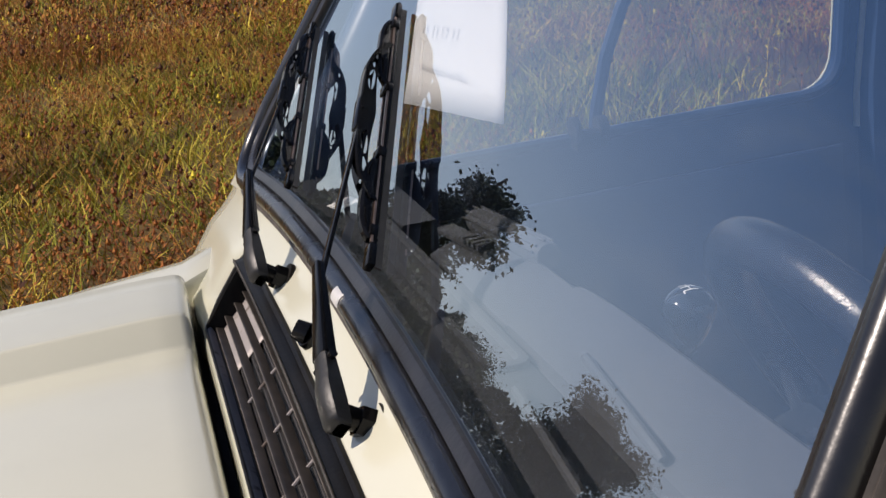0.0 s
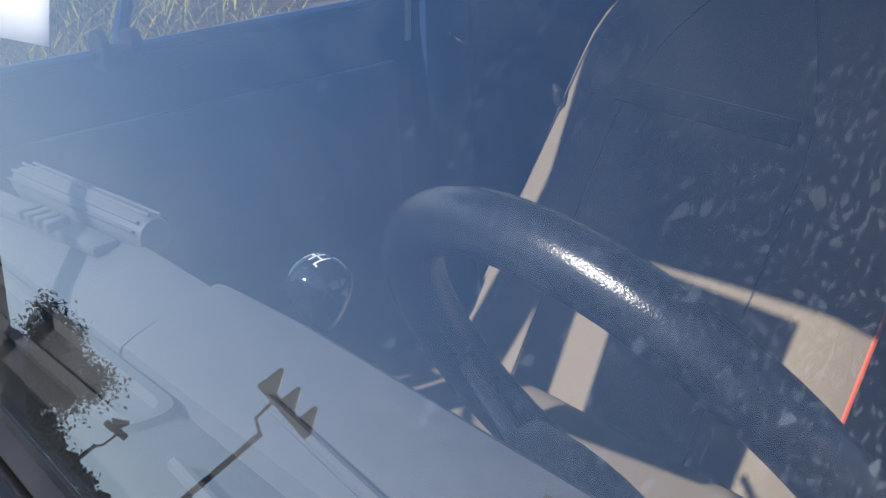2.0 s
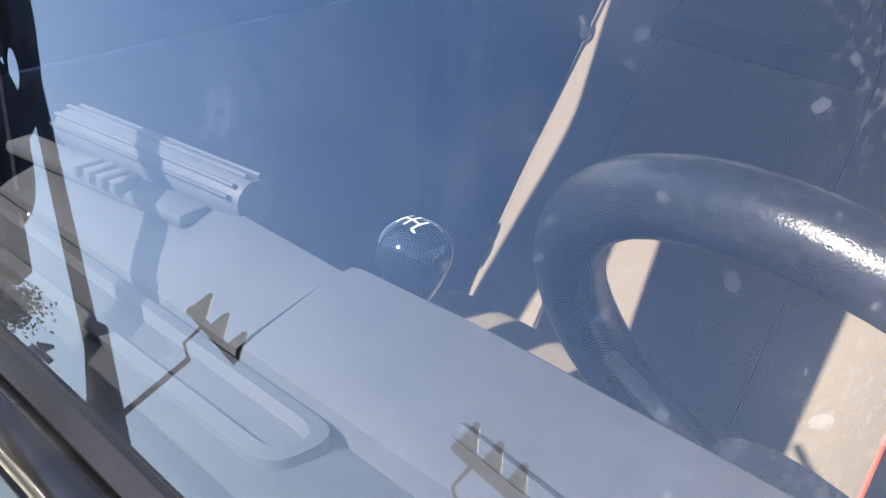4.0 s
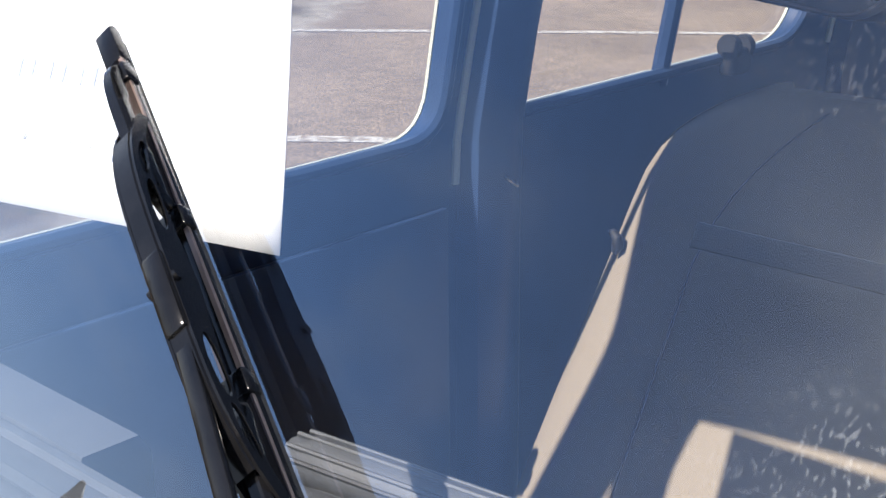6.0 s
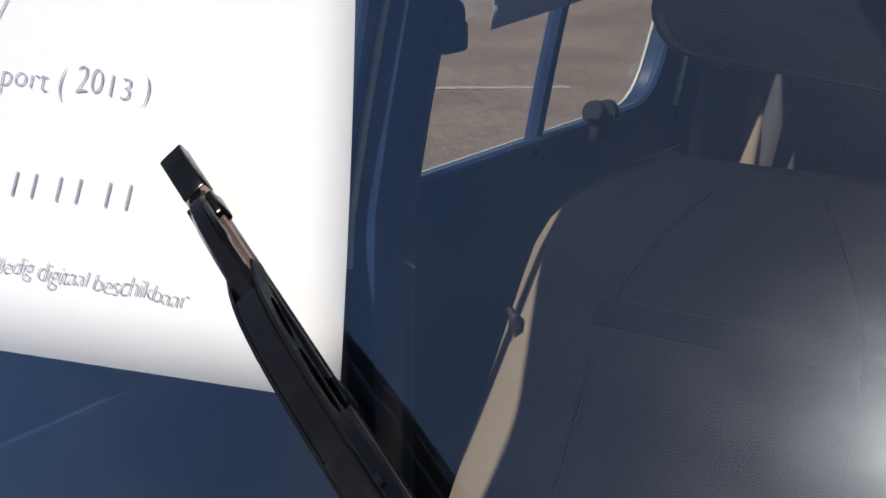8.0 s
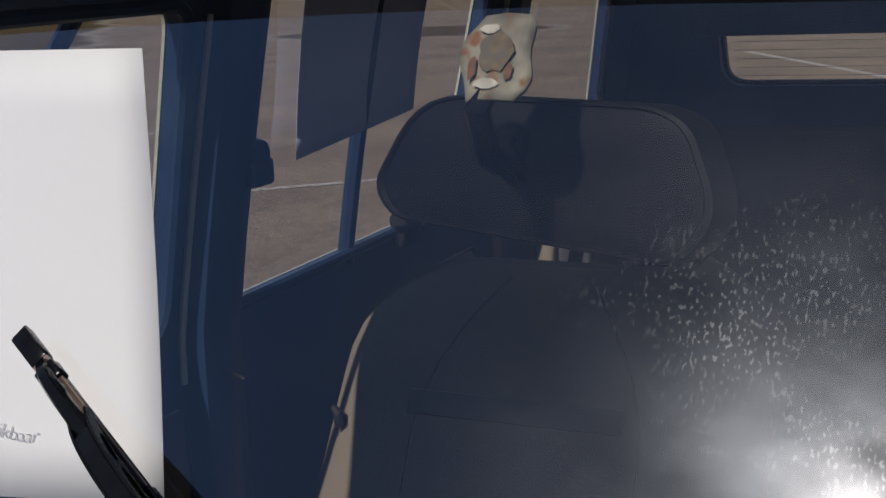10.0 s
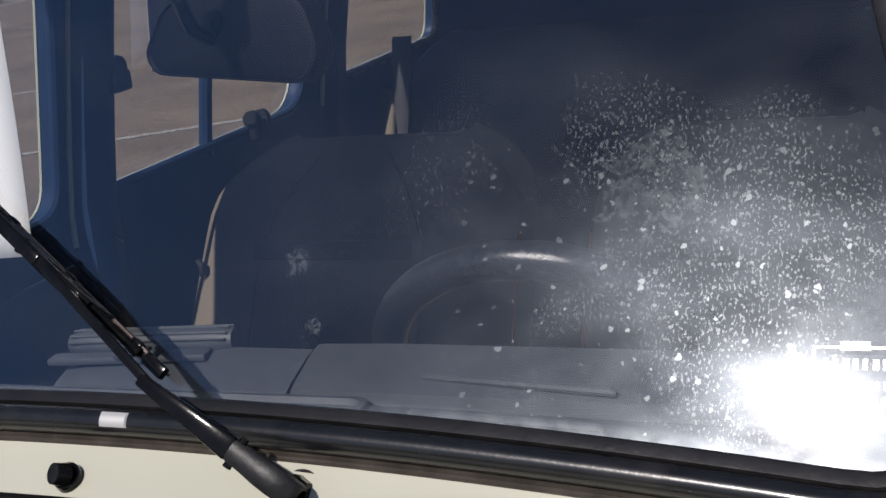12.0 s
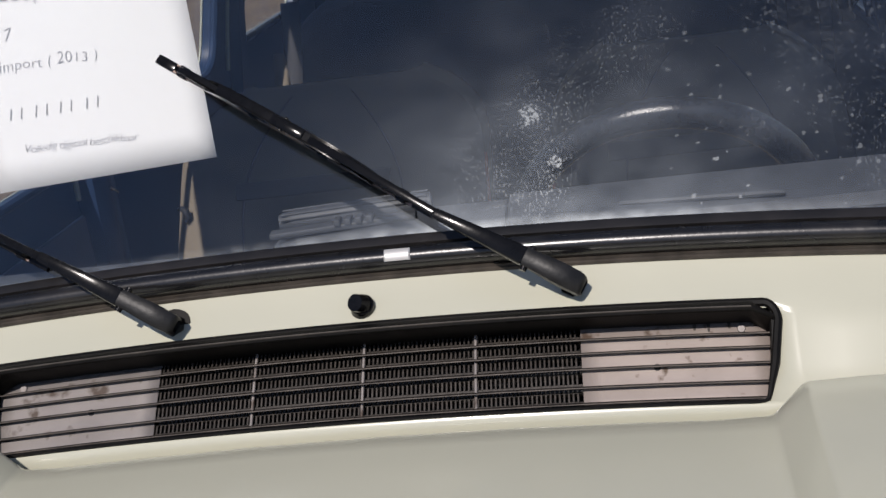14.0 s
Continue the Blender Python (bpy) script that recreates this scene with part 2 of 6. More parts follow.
STEELPLATE = material("stained_grey_plate", (0.37, 0.315, 0.28), 0.6, metal=0.3, var=0.10, scale=25, second=(0.13, 0.09, 0.065), second_scale=60, second_edge=(0.62, 0.70), bump=0.05)
STEELDARK = material("dull_stained_plate", (0.27, 0.245, 0.23), 0.6, metal=0.3, var=0.12, scale=25, second=(0.10, 0.075, 0.06), second_scale=50, second_edge=(0.6, 0.70), bump=0.05)
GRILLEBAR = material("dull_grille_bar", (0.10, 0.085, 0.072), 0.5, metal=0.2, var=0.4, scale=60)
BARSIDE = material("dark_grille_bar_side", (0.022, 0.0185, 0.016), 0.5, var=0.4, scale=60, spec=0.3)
DRIP = material("dark_drip_stain", (0.055, 0.045, 0.038), 0.6, var=0.5, scale=120)
MESHFIN = material("grille_mesh_fin", (0.050, 0.043, 0.037), 0.4, metal=0.3, var=0.5, scale=400)
# plain black parts, and recesses whose shade is put into the colour
BLACK = material("black_and_void_shade", (0.006, 0.006, 0.007), 0.7, var=0.2)
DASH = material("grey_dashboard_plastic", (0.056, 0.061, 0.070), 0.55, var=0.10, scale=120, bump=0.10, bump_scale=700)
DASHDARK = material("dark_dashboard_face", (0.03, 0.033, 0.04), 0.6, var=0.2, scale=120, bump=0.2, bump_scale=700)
WHEELRIM = material("worn_wheel_leatherette", (0.013, 0.015, 0.019), 0.24, var=0.4, scale=160, bump=0.14, bump_scale=900)
FABRIC = material("beige_seat_cloth", (0.202, 0.172, 0.132), 0.9, var=0.16, scale=420, bump=0.2, bump_scale=900, spec=0.15)
REARCLOTH = material("dark_rear_seat_cloth", (0.045, 0.047, 0.058), 0.9, var=0.12, scale=300, bump=0.12, bump_scale=900, spec=0.15)
BANDCLOTH = material("dark_seat_band", (0.10, 0.09, 0.08), 0.9, var=0.2, scale=300, bump=0.4, bump_scale=500)
PIPING = material("red_piping", (0.55, 0.10, 0.05), 0.6, var=0.1)
KNOB = material("dark_blue_black_knob", (0.008, 0.012, 0.02), 0.08, var=0.1, coat=1.0)
MIRRORBACK = material("grey_black_mirror_back", (0.0065, 0.007, 0.0085), 0.55, var=0.15, scale=160, bump=0.03, bump_scale=1400, spec=0.14)
MIRRORGLASS = material("mirror_glass", (0.8, 0.8, 0.8), 0.02, metal=1.0, var=0.0)
GLUE = material("old_yellowed_glue_pad", (0.20, 0.185, 0.135), 0.75, var=0.45, scale=75, second=(0.19, 0.085, 0.025), second_scale=95, second_edge=(0.56, 0.66), bump=0.3, bump_scale=120)
GLUECORE = material("brown_glue_core", (0.13, 0.095, 0.045), 0.8, var=0.5, scale=180, second=(0.11, 0.095, 0.07), second_scale=120, second_edge=(0.5, 0.6))
RUST = material("rust_fleck", (0.13, 0.06, 0.025), 0.8, var=0.4, scale=200)
GLUEPALE = material("pale_glue_rest", (0.40, 0.38, 0.31), 0.7, var=0.3, scale=150)
PAPER = material("white_paper", (0.90, 0.90, 0.89), 0.8, var=0.01, scale=5)
# shaded back of the notices: the reflected sky's blue is put into the colour
BACKPAPER = material("back_of_paper_sky_tinted", (0.55, 0.62, 0.86), 0.8, var=0.02, scale=6)
INK = material("grey_pencil", (0.36, 0.36, 0.38), 0.8, var=0.2)
ETCH = bpy.data.materials.new("etched_glass_mark")
ETCH.use_nodes = True
ETCH.node_tree.nodes.remove(ETCH.node_tree.nodes["Principled BSDF"])
etch_gloss = ETCH.node_tree.nodes.new("ShaderNodeBsdfGlossy")
etch_gloss.inputs["Roughness"].default_value = 0.22
etch_clear = ETCH.node_tree.nodes.new("ShaderNodeBsdfTransparent")
etch_mix = ETCH.node_tree.nodes.new("ShaderNodeMixShader")
etch_mix.inputs[0].default_value = 0.09
ETCH.node_tree.links.new(etch_clear.outputs[0], etch_mix.inputs[1])
ETCH.node_tree.links.new(etch_gloss.outputs[0], etch_mix.inputs[2])
ETCH.node_tree.links.new(etch_mix.outputs[0], ETCH.node_tree.nodes["Material Output"].inputs[0])
WHITEMARK = material("white_glass_mark", (0.75, 0.78, 0.78), 0.7, var=0.05)
BLUEMARK = material("blue_sticker_ink", (0.06, 0.28, 0.52), 0.5, var=0.05)
CREAMEDGE = material("cream_door_edge", (0.62, 0.63, 0.52), 0.35, var=0.05)
BELT = material("dark_grey_belt_webbing", (0.05, 0.05, 0.055), 0.8, var=0.2, scale=200, bump=0.3)
TYRE = material("tyre_rubber", (0.02, 0.02, 0.02), 0.85, var=0.3, bump=0.3)
RIM = material("grey_wheel_paint", (0.35, 0.35, 0.34), 0.4, metal=0.5)
CLEAR = glass_sheet("clear_inner_face", 0.0, (1, 1, 1))
SCREEN = glass_sheet("windscreen_glass", 0.050, (0.95, 0.965, 0.955), dirty=True, power=1.6)
SIDEGLASS = glass_sheet("side_window_glass", 0.07, (0.93, 0.96, 0.95))


# ---- building helpers ----
def part(name, bm, mat, parent, label="", smooth=True):
    """Link a bmesh as one mesh object under a thing or a part."""
    me = bpy.data.meshes.new(name)
    bmesh.ops.recalc_face_normals(bm, faces=bm.faces)
    bm.to_mesh(me)
    bm.free()
    for m in mat if isinstance(mat, (list, tuple)) else (mat,):
        me.materials.append(m)
    if smooth:
        me.shade_smooth()
        me.set_sharp_from_angle(angle=radians(38))
    ob = new(name, me)
    if parent is not None:
        ob.parent = parent
    if label:
        tagged(ob, label)
    return ob


def group(name, parent=None, label=""):
    ob = new(name)
    ob.parent = parent
    if label:
        tagged(ob, label)
    return ob


def box(bm, x0, x1, y0, y1, z0, z1, bevel=0.0, segs=2, m=None):
    r = bmesh.ops.create_cube(bm, size=1)
    vs = r["verts"]
    bmesh.ops.scale(bm, vec=(x1 - x0, y1 - y0, z1 - z0), verts=vs)
    bmesh.ops.translate(bm, vec=((x0 + x1) / 2, (y0 + y1) / 2, (z0 + z1) / 2), verts=vs)
    if bevel:
        es = {e for v in vs for e in v.link_edges}
        r = bmesh.ops.bevel(bm, geom=list(es), offset=bevel, segments=segs, affect="EDGES", profile=0.5)
        vs = list({v for f in r["faces"] for v in f.verts} | {v for v in vs if v.is_valid})
    if m is not None:
        bmesh.ops.transform(bm, matrix=m, verts=vs)
    return vs


def basis(a, b, up=(0, 0, 1)):
    """A pose at a whose x axis runs to b, and whose z axis leans to up."""
    x = (Vector(b) - Vector(a)).normalized()
    y = Vector(up).cross(x).normalized()
    z = x.cross(y)
    return Matrix.Translation(a) @ Matrix((x, y, z)).transposed().to_4x4()


def bar(bm, a, b, w, h, bevel=0.0, up=(0, 0, 1), taper=1.0):
    """A straight bar from a to b, w wide and h high, narrowing to taper."""
    length = (Vector(b) - Vector(a)).length
    vs = box(bm, 0, length, -w / 2, w / 2, -h / 2, h / 2, bevel)
    if taper != 1.0:
        for v in vs:
            k = 1 + (taper - 1) * v.co.x / length
            v.co.y *= k
            v.co.z *= k
    bmesh.ops.transform(bm, matrix=basis(a, b, up), verts=vs)
    return vs


def tube(bm, pts, r, n=10, closed=False, caps=True):
    """A round tube along points; r is a number or one per point."""
    pts = [Vector(p) for p in pts]
    k = len(pts)
    rs = r if isinstance(r, (list, tuple)) else [r] * k
    rings, ref = [], None
    for i, p in enumerate(pts):
        d = (pts[(i + 1) % k] - pts[i - 1]) if closed or 0 < i < k - 1 else (pts[1] - pts[0] if i == 0 else pts[-1] - pts[-2])
        d.normalize()
        if ref is None:
            ref = d.orthogonal().normalized()
        ref = (ref - d * ref.dot(d)).normalized()
        s = d.cross(ref)
        rings.append([bm.verts.new(p + (ref * math.cos(a) + s * math.sin(a)) * rs[i]) for a in [2 * math.pi * j / n for j in range(n)]])
    for i in range(k if closed else k - 1):
        A, B = rings[i], rings[(i + 1) % k]
        for j in range(n):
            bm.faces.new((A[j], A[(j + 1) % n], B[(j + 1) % n], B[j]))
    if not closed and caps:
        bm.faces.new(rings[0])
        bm.faces.new(rings[-1])
    return rings


def disc(bm, centre, axis, r0, r1, h, n=20):
    """A short round post along axis, r0 at its foot and r1 at its head."""
    m = Vector(axis).to_track_quat("Z", "Y").to_matrix().to_4x4()
    r = bmesh.ops.create_cone(bm, cap_ends=True, segments=n, radius1=r0, radius2=r1, depth=h)
    bmesh.ops.transform(bm, matrix=Matrix.Translation(centre) @ m @ Matrix.Translation((0, 0, h / 2)), verts=r["verts"])
    return r["verts"]


def rounded(pts, radii, n=6):
    """A closed outline with its corners rounded."""
    out = []
    k = len(pts)
    for i in range(k):
        p, a, b = Vector(pts[i]), Vector(pts[i - 1]), Vector(pts[(i + 1) % k])
        r = radii[i] if isinstance(radii, (list, tuple)) else radii
        da, db = (a - p), (b - p)
        c = min(r, da.length * 0.48, db.length * 0.48)
        p0, p1 = p + da.normalized() * c, p + db.normalized() * c
        for j in range(n + 1):
            t = j / n
            out.append((p0 * (1 - t) ** 2 + p * 2 * t * (1 - t) + p1 * t * t)[:])
    return out


def plate(outer, holes, place, thick):
    """A sheet with openings: 2D outlines laid into space by place(u, v, depth)."""
    bm = bmesh.new()
    edges = []
    for loop in (outer, *holes):
        vs = [bm.verts.new((*p, 0)) for p in loop]
        edges += [bm.edges.new((vs[i], vs[(i + 1) % len(vs)])) for i in range(len(vs))]
    bmesh.ops.triangle_fill(bm, edges=edges, use_beauty=True, use_dissolve=False)
    r = bmesh.ops.extrude_face_region(bm, geom=list(bm.faces))
    for g in r["geom"]:
        if isinstance(g, bmesh.types.BMVert):
            g.co.z = 1
    for v in bm.verts:
        v.co = place(v.co.x, v.co.y, thick if v.co.z > 0.5 else 0.0)
    return bm


def grid(rows):
    """A surface through rows of points."""
    bm = bmesh.new()
    vs = [[bm.verts.new(p) for p in row] for row in rows]
    for i in range(len(vs) - 1):
        for j in range(len(vs[0]) - 1):
            bm.faces.new((vs[i][j], vs[i][j + 1], vs[i + 1][j + 1], vs[i + 1][j]))
    return bm


# ---- the ground ----
def on_grass(x, y):
    """Metres by which a place lies beyond the edge of the asphalt, on the meadow."""
    return (-x - 1.6) * 0.80 - (y + 0.6) * 0.60 + 0.25 * math.sin(0.9 * y) + 0.12 * math.sin(2.3 * y + 1)


ground_mat = bpy.data.materials.new("asphalt_and_meadow_soil")
ground_mat.use_nodes = True


def make_ground_material(m):
    nt = m.node_tree
    b = nt.nodes["Principled BSDF"]
    tc = nt.nodes.new("ShaderNodeTexCoord")

    def noise(scale, detail=5):
        n = nt.nodes.new("ShaderNodeTexNoise")
        n.inputs["Scale"].default_value = scale
        n.inputs["Detail"].default_value = detail
        nt.links.new(tc.outputs["Object"], n.inputs["Vector"])
        return n.outputs["Fac"]

    def ramp(v, *stops):
        r = nt.nodes.new("ShaderNodeValToRGB")
        while len(r.color_ramp.elements) < len(stops):
            r.color_ramp.elements.new(0.5)
        for e, (p, c) in zip(r.color_ramp.elements, stops):
            e.position, e.color = p, (*c, 1)
        nt.links.new(v, r.inputs[0])
        return r.outputs[0]

    def mix(f, a, c, kind="MIX"):
        x = nt.nodes.new("ShaderNodeMixRGB")
        x.blend_type = kind
        for i, v in enumerate((f, a, c)):
            if isinstance(v, float):
                x.inputs[i].default_value = v
            else:
                nt.links.new(v, x.inputs[i])
        return x.outputs[0]

    stone = ramp(noise(75, 3), (0.32, (0.125, 0.096, 0.068)), (0.5, (0.28, 0.215, 0.150)), (0.68, (0.50, 0.39, 0.28)))
    stain = ramp(noise(0.9), (0.35, (0.72, 0.70, 0.68)), (0.65, (1.0, 0.98, 0.95)))
    mottle = ramp(noise(11, 4), (0.34, (0.82, 0.81, 0.80)), (0.64, (1.08, 1.07, 1.06)))
    asphalt = mix(1.0, mix(1.0, stone, stain, "MULTIPLY"), mottle, "MULTIPLY")
    soil = ramp(noise(6), (0.3, (0.055, 0.034, 0.012)), (0.55, (0.12, 0.075, 0.024)), (0.75, (0.075, 0.07, 0.016)))
    sand = ramp(noise(14), (0.3, (0.24, 0.20, 0.15)), (0.7, (0.38, 0.33, 0.26)))
    at = nt.nodes.new("ShaderNodeAttribute")
    at.attribute_name = "meadow"
    wob = nt.nodes.new("ShaderNodeMath")
    wob.operation = "MULTIPLY_ADD"
    nt.links.new(noise(3), wob.inputs[0])
    wob.inputs[1].default_value = 0.9
    nt.links.new(at.outputs["Fac"], wob.inputs[2])

    def step(a, c):
        r = nt.nodes.new("ShaderNodeMapRange")
        r.inputs[1].default_value, r.inputs[2].default_value = a, c
        nt.links.new(wob.outputs[0], r.inputs[0])
        return r.outputs[0]

    col = mix(step(0.2, 0.35), asphalt, sand)
    col = mix(step(0.45, 0.8), col, soil)
    nt.links.new(col, b.inputs["Base Color"])
    b.inputs["Roughness"].default_value = 0.9
    b.inputs["Specular IOR Level"].default_value = 0.2
    bp = nt.nodes.new("ShaderNodeBump")
    bp.inputs["Strength"].default_value = 0.6
    bp.inputs["Distance"].default_value = 0.01
    nt.links.new(noise(75, 3), bp.inputs["Height"])
    nt.links.new(bp.outputs[0], b.inputs["Normal"])


make_ground_material(ground_mat)


def build_ground():
    xs = [-3000, -400, -100, -50] + [-32 + i * 0.5 for i in range(82)] + [20, 50, 100, 400, 3000]
    ys = [-3000, -400, -100, -50] + [-20 + i * 0.5 for i in range(110)] + [50, 100, 400, 3000]
    rows = []
    for y in ys:
        row = []
        for x in xs:
            g = on_grass(x, y)
            z = 0.0
            if g > 0.3 and abs(x) < 60 and abs(y) < 60:
                z = min(0.06, 0.05 * (g - 0.3)) + 0.03 * noise.noise((x * 0.8, y * 0.8, 0)) * min(1, g)
            row.append((x, y, z))
        rows.append(row)
    ob = part("ground", grid(rows), ground_mat, None)
    at = ob.data.attributes.new("meadow", "FLOAT", "POINT")
    for v, d in zip(ob.data.vertices, at.data):
        g = on_grass(v.co.x, v.co.y)
        far = -1.0
        for cx, cy, r in ((-11.5, 23.5, 3.2),):
            far = max(far, r - math.hypot(v.co.x - cx, (v.co.y - cy) * 1.6))
        d.value = max(-1, min(2, max(g, far)))
    tagged(ob, "worn grey asphalt car park beside a dry meadow", "ground", kind="structure")


build_ground()
LINEPAINT = material("worn_white_road_paint", (0.50, 0.46, 0.40), 0.8, var=0.2, scale=30, second=(0.27, 0.215, 0.155), second_scale=22, second_edge=(0.44, 0.60))


def parking_line(a, b, w=0.10):
    a, b = Vector((*a, 0.004)), Vector((*b, 0.004))
    d = (b - a).normalized()
    s = Vector((-d.y, d.x, 0)) * w / 2
    rnd = random.Random(int(a.x * 10))
    rows = []
    n = max(2, int((b - a).length / 0.4))
    for i in range(n + 1):
        p = a.lerp(b, i / n)
        rows.append((p - s * (0.85 + 0.3 * rnd.random()), p + s * (0.85 + 0.3 * rnd.random())))
    return tagged(part("parking_line", grid(rows), LINEPAINT, None), "worn white painted parking line on the asphalt", "road marking", "parking lines", "structure")


for off in (5.0, 7.9, 11.4, 14.6, 18.0):
    # lines run towards (0.8, 0.6); off is their distance along the normal (-0.6, 0.8)
    c = Vector((-0.6 * off, 0.8 * off))
    start = -1.0 - off * 0.35
    parking_line(c + Vector((0.8, 0.6)) * start, c + Vector((0.8, 0.6)) * (start + 5.2))
parking_line((-3.4, 17.1), (0.6, 10.5), 0.12)


# ---- the meadow ----
def blades(name, count, area, height, width, lean, seed, mat, heads=False):
    """Many narrow bent blades in one mesh."""
    rnd = np.random.default_rng(seed)
    verts, faces = [], []
    made = 0
    while made < count:
        x, y = rnd.uniform(area[0], area[1]), rnd.uniform(area[2], area[3])
        g = on_grass(x, y)
        if g < 0.4:
            continue
        tuft = noise.noise((x * 0.7, y * 0.7, seed)) + 0.35 * noise.noise((x * 2.5, y * 2.5, 3 + seed))
        if tuft < (0.12 if heads else -0.15) and rnd.random() < (0.93 if heads else 0.85):
            continue
        h = height * rnd.uniform(0.45, 1.15) * (0.75 + 0.8 * tuft) * min(1, 0.55 + 0.35 * g)
        if h < 0.05:
            continue
        a, l = rnd.uniform(0, 2 * np.pi), h * lean * rnd.uniform(0.2, 1.0)
        dx, dy = np.cos(a) * l, np.sin(a) * l
        s = rnd.uniform(0, 2 * np.pi)
        thin = 0.25 if heads else 0.5
        wx, wy = np.cos(s) * width * thin, np.sin(s) * width * thin
        z = 0.0
        k = len(verts)
        verts += [(x - wx, y - wy, z), (x + wx, y + wy, z), (x + dx * 0.4 + wx * 0.8, y + dy * 0.4 + wy * 0.8, h * 0.6),
                  (x + dx * 0.4 - wx * 0.8, y + dy * 0.4 - wy * 0.8, h * 0.6), (x + dx, y + dy, h)]
        faces += [(k, k + 1, k + 2, k + 3), (k + 3, k + 2, k + 4)]
        if heads:
            for j in range(6):
                f = rnd.uniform(0.35, 0.98)
                px, py, pz = x + dx * 0.67 * f, y + dy * 0.67 * f, h * f
                la, ll = rnd.uniform(0, 2 * np.pi), width * rnd.uniform(1.5, 4.5)
                ex, ey, ez = np.cos(la) * ll, np.sin(la) * ll, ll * rnd.uniform(-0.2, 0.9)
                k = len(verts)
                verts += [(px, py, pz), (px + ex * 0.6 - ey * 0.25, py + ey * 0.6 + ex * 0.25, pz + ez * 0.6), (px + ex, py + ey, pz + ez), (px + ex * 0.6 + ey * 0.25, py + ey * 0.6 - ex * 0.25, pz + ez * 0.5)]
                faces.append((k, k + 1, k + 2, k + 3))
            r = width * rnd.uniform(0.7, 1.9)
            k = len(verts)
            tx, ty, tz = x + dx, y + dy, h
            verts += [(tx - r, ty, tz), (tx, ty - r, tz - r * 0.4), (tx + r, ty, tz), (tx, ty + r, tz - r * 0.2), (tx, ty, tz + r * 1.6), (tx, ty, tz - r * 1.6)]
            faces += [(k, k + 1, k + 4), (k + 1, k + 2, k + 4), (k + 2, k + 3, k + 4), (k + 3, k, k + 4), (k + 1, k, k + 5), (k + 2, k + 1, k + 5), (k + 3, k + 2, k + 5), (k, k + 3, k + 5)]
        made += 1
    me = bpy.data.meshes.new(name)
    me.from_pydata(verts, [], faces)
    me.materials.append(mat)
    return new(name, me)


def blade_material(name, stops):
    m = bpy.data.materials.new(name)
    m.use_nodes = True
    nt = m.node_tree
    b = nt.nodes["Principled BSDF"]
    b.inputs["Roughness"].default_value = 0.75
    b.inputs["Specular IOR Level"].default_value = 0.2
    g = nt.nodes.new("ShaderNodeNewGeometry")
    tc = nt.nodes.new("ShaderNodeTexCoord")
    n = nt.nodes.new("ShaderNodeTexNoise")
    n.inputs["Scale"].default_value = 1.3
    n.inputs["Detail"].default_value = 4
    nt.links.new(tc.outputs["Object"], n.inputs["Vector"])
    mx = nt.nodes.new("ShaderNodeMath")
    mx.operation = "MULTIPLY_ADD"
    nt.links.new(g.outputs["Random Per Island"], mx.inputs[0])
    mx.inputs[1].default_value = 0.55
    half = nt.nodes.new("ShaderNodeMath")
    half.operation = "MULTIPLY_ADD"
    half.inputs[1].default_value = 1.7
    half.inputs[2].default_value = -0.62
    nt.links.new(n.outputs["Fac"], half.inputs[0])
    nt.links.new(half.outputs[0], mx.inputs[2])
    r = nt.nodes.new("ShaderNodeValToRGB")
    while len(r.color_ramp.elements) < len(stops):
        r.color_ramp.elements.new(0.5)
    for e, (p, c) in zip(r.color_ramp.elements, stops):
        e.position, e.color = p, (*c, 1)
    nt.links.new(mx.outputs[0], r.inputs[0])
    nt.links.new(r.outputs[0], b.inputs["Base Color"])
    return m


DRYGRASS = blade_material("dry_meadow_grass", ((0.12, (0.15, 0.13, 0.016)), (0.38, (0.36, 0.22, 0.030)), (0.62, (0.46, 0.22, 0.036)), (0.9, (0.60, 0.40, 0.13))))
WEED = blade_material("brown_meadow_weeds", ((0.2, (0.10, 0.032, 0.012)), (0.5, (0.27, 0.085, 0.020)), (0.8, (0.44, 0.19, 0.04))))
DARKWEED = blade_material("dark_withered_weeds", ((0.2, (0.045, 0.018, 0.010)), (0.6, (0.09, 0.035, 0.016)), (0.9, (0.16, 0.07, 0.025))))
GREENGRASS = blade_material("green_meadow_grass", ((0.12, (0.06, 0.085, 0.008)), (0.5, (0.27, 0.27, 0.026)), (0.88, (0.66, 0.50, 0.07))))
FLOWER = blade_material("yellow_meadow_flowers", ((0.2, (0.55, 0.40, 0.02)), (0.8, (0.75, 0.60, 0.06))))


